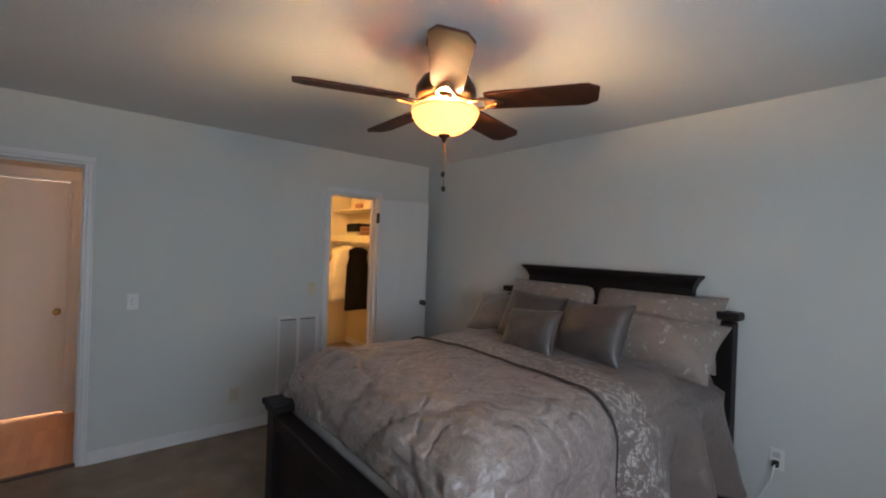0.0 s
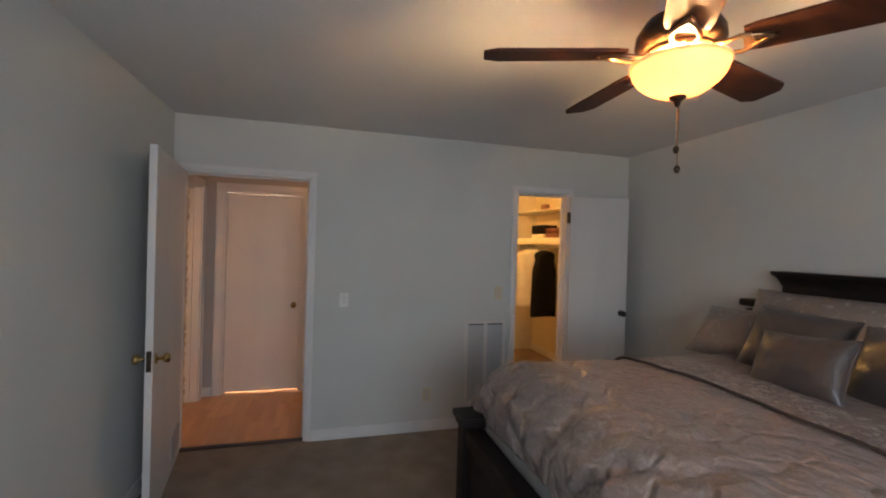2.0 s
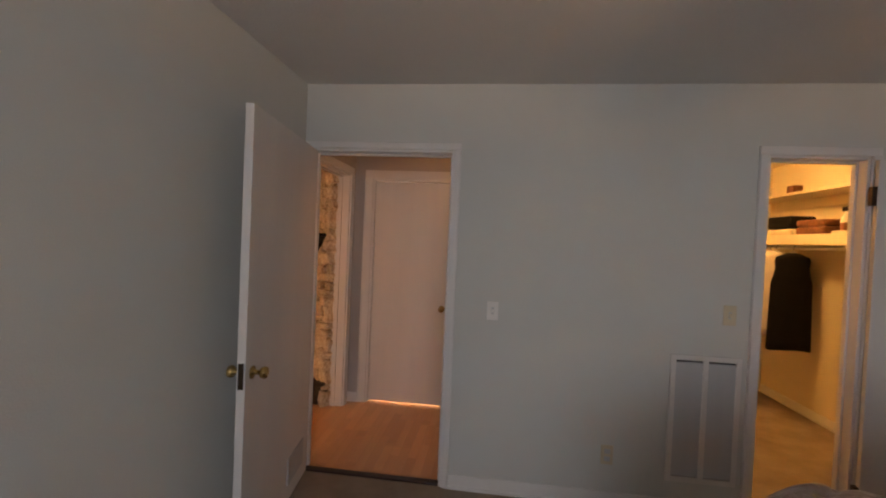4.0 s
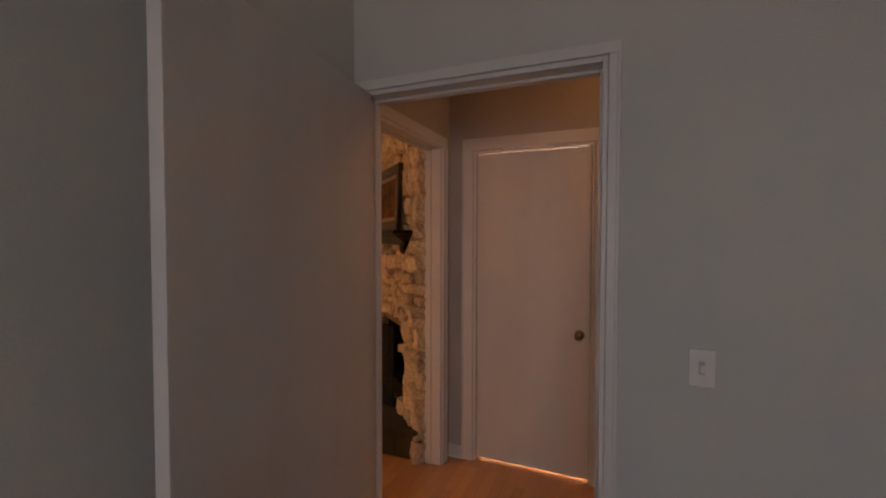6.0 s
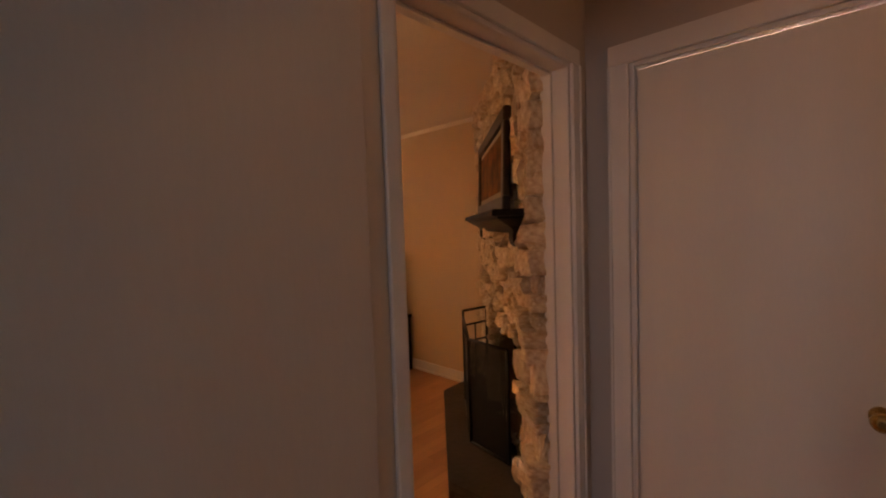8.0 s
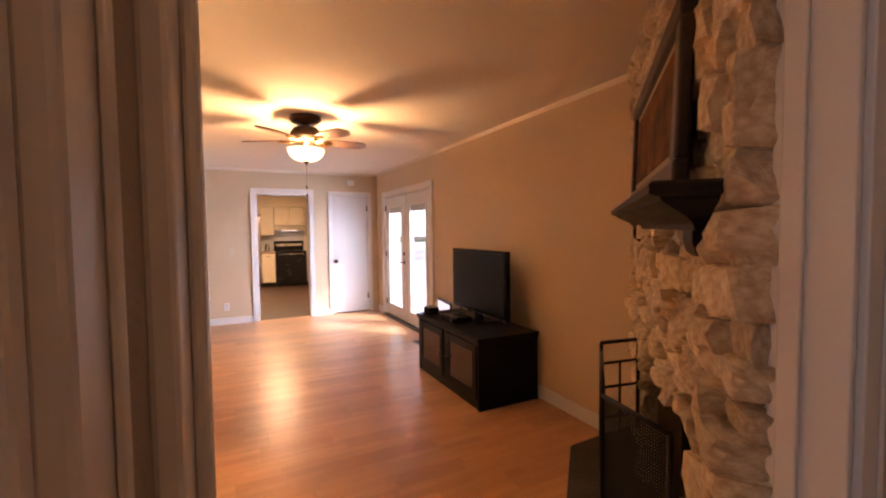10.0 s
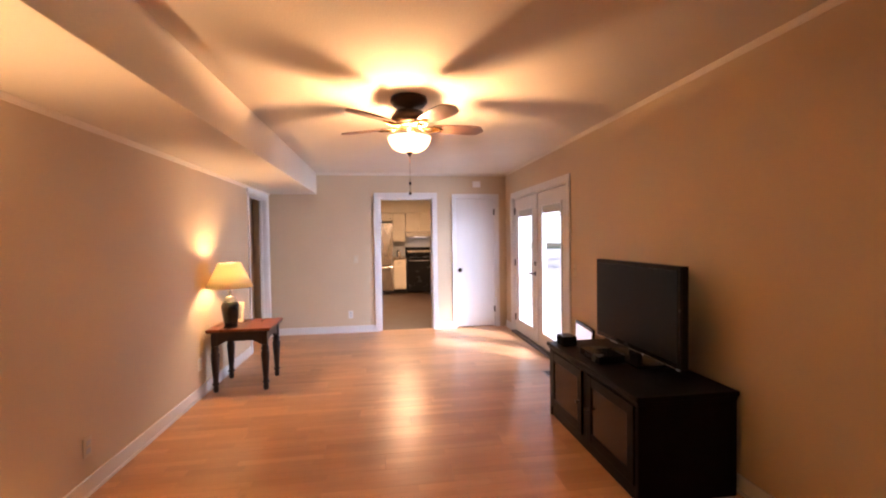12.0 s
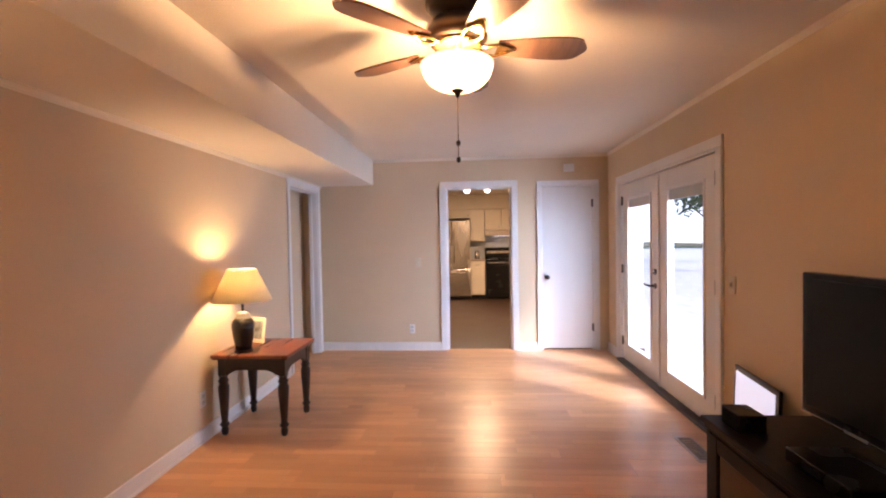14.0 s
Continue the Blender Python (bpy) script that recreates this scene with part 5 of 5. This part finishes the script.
def table_lamp(x, y, z):
    t = thing("table_lamp", pose(x, y, z), "lit table lamp with cream shade and dark ceramic base", "lamp", "table lamps")
    part("foot", lathe(bmesh.new(), [(0.062, 0), (0.062, 0.012), (0.05, 0.018)]), M_TABLELEG, t)
    part("ceramic_body", lathe(bmesh.new(), [(0.056, 0.016), (0.060, 0.05), (0.072, 0.12), (0.080, 0.18), (0.079, 0.21), (0.066, 0.235), (0.054, 0.245)], seg=36), M_CERAMIC, t, "dark glazed ceramic jar body")
    part("collar", lathe(bmesh.new(), [(0.054, 0.243), (0.056, 0.252), (0.045, 0.262), (0.048, 0.275), (0.035, 0.29), (0.015, 0.297)], seg=36), M_GREYCER, t, "pale banded neck")
    part("stem", lathe(bmesh.new(), [(0.011, 0.295), (0.008, 0.31), (0.008, 0.40), (0.016, 0.405), (0.016, 0.44), (0.01, 0.45)]), M_BRONZE, t)
    sh_ = lathe(bmesh.new(), [(0.205, 0.375), (0.098, 0.605)], seg=48, close=False)
    r = bmesh.ops.extrude_face_region(sh_, geom=sh_.faces[:])
    for v in r["geom"]:
        if isinstance(v, bmesh.types.BMVert):
            k = 1 - 0.003 / max(0.05, math.hypot(v.co.x, v.co.y))
            v.co.x *= k
            v.co.y *= k
    part("shade", sh_, M_SHADE, t, "lit cream fabric lampshade")
    bm = bmesh.new()
    for q in range(3):
        a = 2 * math.pi * q / 3
        tube(bm, [(0.0, 0.0, 0.595), (0.097 * math.cos(a), 0.097 * math.sin(a), 0.600)], 0.002, 6)
    tube(bm, [(0, 0, 0.595), (0.045, 0, 0.56), (0.045, 0, 0.50), (0.012, 0, 0.445)], 0.002, 6)
    part("harp", bm, M_BRASS, t)
    return t


end_table(-6.11, -5.58, -1.085, -0.52, 0.595, "dark wooden end table with turned legs under the lamp")
table_lamp(-5.70, -0.90, 0.596)
end_table(-2.88, -2.33, -1.085, -0.42, 0.595, "dark wooden end table with turned legs near the hall")
table_lamp(-2.62, -0.78, 0.596)
b = thing("photo_frame", pose(-5.95, -0.94, 0.596, -10, 0, 72), "cream framed photo standing behind the lamp", "photo frame")
part("frame", bx(-0.08, 0.08, 0, 0.014, 0, 0.20, bevel=0.004), M_WHITECLOTH, b)
part("photo", bx(-0.055, 0.055, -0.003, 0, 0.03, 0.17), M_PHOTO, b)
part("stay", bx(-0.015, 0.015, 0.014, 0.07, 0, 0.01, bevel=0.003), M_WHITECLOTH, b)
b = thing("card_box", pose(-2.50, -0.52, 0.596, 0, 0, 12), "small dark open box holding cream cards", "box")
part("tray", bx(-0.09, 0.09, -0.05, 0.05, 0, 0.05, bevel=0.004), M_BLACKGLOSS, b)
for i in range(5):
    part("card", bx(-0.08, 0.08, -0.04 + i * 0.017, -0.032 + i * 0.017, 0.05, 0.105 + 0.006 * (i % 2), bevel=0.001), M_WHITECLOTH, b)
fv = thing("floor_vent", pose(-5.52, 2.215, 0.0), "tan metal floor vent before the glazed doors", "vent")
part("frame", bx(-0.17, 0.17, -0.06, 0.06, 0.0005, 0.006, bevel=0.002), M_COUNTER, fv)
for i in range(12):
    part("slat", bx(-0.145 + i * 0.025, -0.137 + i * 0.025, -0.045, 0.045, 0.006, 0.009), M_BRONZE, fv)

# ---- kitchen ----
f = thing("refrigerator", pose(-12.95, -0.06, 0), "stainless steel refrigerator with bottom freezer drawer", "refrigerator")
part("body", bx(0, 0.62, 0, 0.82, 0.03, 1.80, bevel=0.006), M_BLACK, f)
part("upper_door", bx(0.625, 0.69, 0.0, 0.408, 0.70, 1.79, bevel=0.012), M_STEEL, f)
part("upper_door", bx(0.625, 0.69, 0.414, 0.82, 0.70, 1.79, bevel=0.012), M_STEEL, f)
part("freezer_drawer", bx(0.625, 0.69, 0.0, 0.82, 0.08, 0.69, bevel=0.012), M_STEEL, f)
for y in (0.36, 0.46):
    part("handle", tube(bmesh.new(), [(0.69, y, 0.85), (0.73, y, 0.88), (0.73, y, 1.55), (0.69, y, 1.58)], 0.011), M_STEEL, f)
part("handle", tube(bmesh.new(), [(0.69, 0.1, 0.62), (0.73, 0.13, 0.62), (0.73, 0.69, 0.62), (0.69, 0.72, 0.62)], 0.011), M_STEEL, f)
c = thing("base_cabinet", pose(-12.98, 0.775, 0), "white base cabinet with drawer beside the range", "cabinet")
part("body", bx(0, 0.58, 0, 0.315, 0.1, 0.865), M_CAB, c)
part("toe_kick", bx(0, 0.52, 0, 0.315, 0, 0.1), M_BLACK, c)
dd = part("drawer", bx(0.58, 0.60, 0.01, 0.305, 0.70, 0.855, bevel=0.004), M_CAB, c)
part("handle", tube(bmesh.new(), [(0.60, 0.11, 0.78), (0.62, 0.12, 0.78), (0.62, 0.19, 0.78), (0.60, 0.20, 0.78)], 0.005), M_NICKEL, dd)
part("door", bx(0.58, 0.60, 0.01, 0.305, 0.12, 0.69, bevel=0.004), M_CAB, c)
single("countertop", bx(-12.98, -12.36, 0.772, 1.095, 0.866, 0.905, bevel=0.006), M_COUNTER, "tan laminate countertop over the base cabinet", "countertop")
single("canister", lathe(bmesh.new(), [(0.05, 0), (0.055, 0.01), (0.055, 0.16), (0.045, 0.17), (0.03, 0.20)], (-12.6, 0.92, 0.906)), M_STEEL, "small steel canister on the kitchen counter", "canister")
r = thing("range", pose(-12.98, 1.105, 0), "black freestanding kitchen range with chrome handle", "range")
part("body", bx(0, 0.62, 0, 0.76, 0.02, 0.90, bevel=0.006), M_BLACKGLOSS, r)
part("oven_door", bx(0.62, 0.655, 0.01, 0.75, 0.22, 0.78, bevel=0.008), M_BLACKGLOSS, r)
part("storage_drawer", bx(0.62, 0.65, 0.01, 0.75, 0.04, 0.21, bevel=0.006), M_BLACKGLOSS, r)
part("oven_handle", tube(bmesh.new(), [(0.655, 0.06, 0.83), (0.70, 0.08, 0.83), (0.70, 0.68, 0.83), (0.655, 0.70, 0.83)], 0.012), M_STEEL, r, "chrome oven handle")
part("backguard", bx(0, 0.07, 0, 0.76, 0.90, 1.16, bevel=0.01), M_BLACKGLOSS, r)
part("control_strip", bx(0.07, 0.075, 0.05, 0.71, 1.02, 1.08, bevel=0.002), M_STEEL, r)
for y in (0.2, 0.56):
    for x in (0.2, 0.46):
        part("burner", lathe(bmesh.new(), [(0.09, 0.90), (0.09, 0.912), (0.03, 0.914)], (x, y, 0)), M_BLACK, r)
hd = thing("range_hood", pose(-12.98, 1.105, 1.44), "stainless range hood under the cabinet", "range hood")
part("canopy", bx(0, 0.48, 0, 0.76, 0.0, 0.13, bevel=0.01), M_STEEL, hd)
part("lamp_lens", bx(0.2, 0.36, 0.2, 0.56, -0.006, 0.0), glow("hood_lamp_lit", (1, 0.9, 0.75), 3.0), hd, "lit hood lamp lens")
single("backsplash", bx(-12.998, -12.985, 0.775, 1.9, 0.91, 1.70), M_GRILLE, "grey kitchen backsplash behind the range", "backsplash")
for y0, y1, z0 in ((-0.06, 0.36, 1.86), (0.365, 0.77, 1.86), (0.775, 1.095, 1.32), (1.105, 1.48, 1.58), (1.485, 1.865, 1.58)):
    c = thing("wall_cabinet", pose(-12.98, y0, z0), "white kitchen wall cabinet with flat door", "cabinet", "kitchen wall cabinets")
    part("body", bx(0, 0.33, 0, y1 - y0, 0, 2.07 - z0), M_CAB, c)
    dd = part("door", bx(0.33, 0.35, 0.008, y1 - y0 - 0.008, 0.008, 2.06 - z0, bevel=0.004), M_CAB, c)
    part("handle", lathe(bmesh.new(), [(0.006, 0), (0.012, 0.01), (0.006, 0.018)], (0, 0, 0), 12), M_NICKEL, dd).matrix_basis = pose(0.35, y1 - y0 - 0.05, 0.06, 0, 90)
M_CEILLAMP = glow("frosted_lamp_lit", (1, 0.85, 0.62), 8)
for y in (0.72, 1.12):
    cl = thing("ceiling_lamp", pose(-11.2, y, 2.39), "small frosted kitchen ceiling lamp", "lamp", "kitchen lamps")
    part("base", lathe(bmesh.new(), [(0.07, 0), (0.07, -0.015), (0.05, -0.02)]), M_NICKEL, cl)
    part("globe", lathe(bmesh.new(), [(0.045, -0.018), (0.06, -0.05), (0.05, -0.085), (0.015, -0.10)]), M_CEILLAMP, cl)

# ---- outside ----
# Added emissive sheet: its glow stands in for the overexposed outdoors.
back = structure("backdrop", bx(-190, 60, 60, 60.5, -1, 45), glow("outdoor_glow", (0.80, 0.90, 1.0), 1.6), "glowing sheet standing in for the overexposed sky and distance beyond the garden", "backdrop")


def tree(x, y, h_, seed):
    r_ = random.Random(seed)
    t = thing("tree", pose(x, y, -0.12), "leafy green garden tree beyond the patio", "tree", "garden trees")
    bm = tube(bmesh.new(), [(0, 0, 0), (0.05, 0, h_ * 0.3), (-0.04, 0.05, h_ * 0.55), (0, 0, h_ * 0.8)], 0.11, 10)
    for k in range(7):
        a = r_.uniform(0, 6.28)
        z0 = h_ * r_.uniform(0.35, 0.7)
        tube(bm, [(0, 0, z0), (0.5 * math.cos(a), 0.5 * math.sin(a), z0 + 0.4), (1.1 * math.cos(a), 1.1 * math.sin(a), z0 + 0.9)], 0.035, 6)
    part("trunk", bm, M_BARK, t)
    bm = bmesh.new()
    for k in range(2600):
        a, el, rr = r_.uniform(0, 6.28), r_.uniform(-0.8, 1.4), r_.uniform(0.4, 1.0) ** 0.5
        lump = 1 + 0.35 * noise.noise(Vector((math.cos(a) * 2, math.sin(a) * 2, el * 2 + seed)))
        c = Vector((math.cos(a) * math.cos(el) * 1.7, math.sin(a) * math.cos(el) * 1.7, h_ * 0.72 + math.sin(el) * 1.5)) * 1.0
        c = Vector((c.x * rr * lump, c.y * rr * lump, h_ * 0.7 + (c.z - h_ * 0.7) * rr * lump))
        d1 = Vector((r_.uniform(-1, 1), r_.uniform(-1, 1), r_.uniform(-1, 1))).normalized() * 0.09
        d2 = d1.orthogonal().normalized() * 0.05
        bm.faces.new([bm.verts.new(v) for v in (c - d1, c + d2, c + d1, c - d2)])
    part("crown", bm, M_LEAF, t)


tree(-19.5, 10.2, 4.8, 1)
tree(-25.0, 13.5, 5.4, 2)

# ---- floor planks ----
sub = structure("floor_living", bx(-8.04, -1.0, -2.3, 2.57, -0.1, -0.006), M_FLOORGAP, "honey-coloured wood laminate plank floor", "floor")
part("subfloor_hall", bx(-1.0, 1.3, 0.036, 2.4, -0.1, -0.006), M_FLOORGAP, sub)
LENS = {}


def plank(x0, x1, y0, y1):
    key = (round(x1 - x0, 3), round(y1 - y0, 3))
    if key not in LENS:
        LENS[key] = mesh_of("plank", bx(0.0005, key[0] - 0.0005, 0.0005, key[1] - 0.0005, -0.006, 0.0), M_FLOOR)
    s_ = new("plank", LENS[key])
    s_.parent = sub
    s_.matrix_basis = pose(x0, y0, 0)


rp = random.Random(3)
PW_ = 0.19
x = -8.04
i = 0
while x < 1.2 - 0.001:
    x1 = min(x + PW_, 1.2)
    lo, hi = (-1.217, 2.45) if x1 <= -1.06 else (0.08, 1.19)
    y = lo
    off = [0.0, 0.45, 0.85, 0.25, 0.65, 1.05][(i * 5) % 6]
    first = True
    while y < hi - 0.001:
        y1 = min(y + (1.2 - off if first and off else 1.2), hi)
        first = False
        plank(x, x1, y, y1)
        y = y1
    x = x1
    i += 1
part("hall_strip", bx(-1.1, 1.3, 0.036, 0.08, -0.006, -0.0005), M_FLOOR, sub)
part("side_room_floor", bx(-8.04, -6.5, -2.3, -1.217, -0.006, -0.001), M_FLOOR, sub)
part("far_room_floor", bx(-1.1, 1.3, 1.19, 2.4, -0.006, -0.001), M_FLOOR, sub)
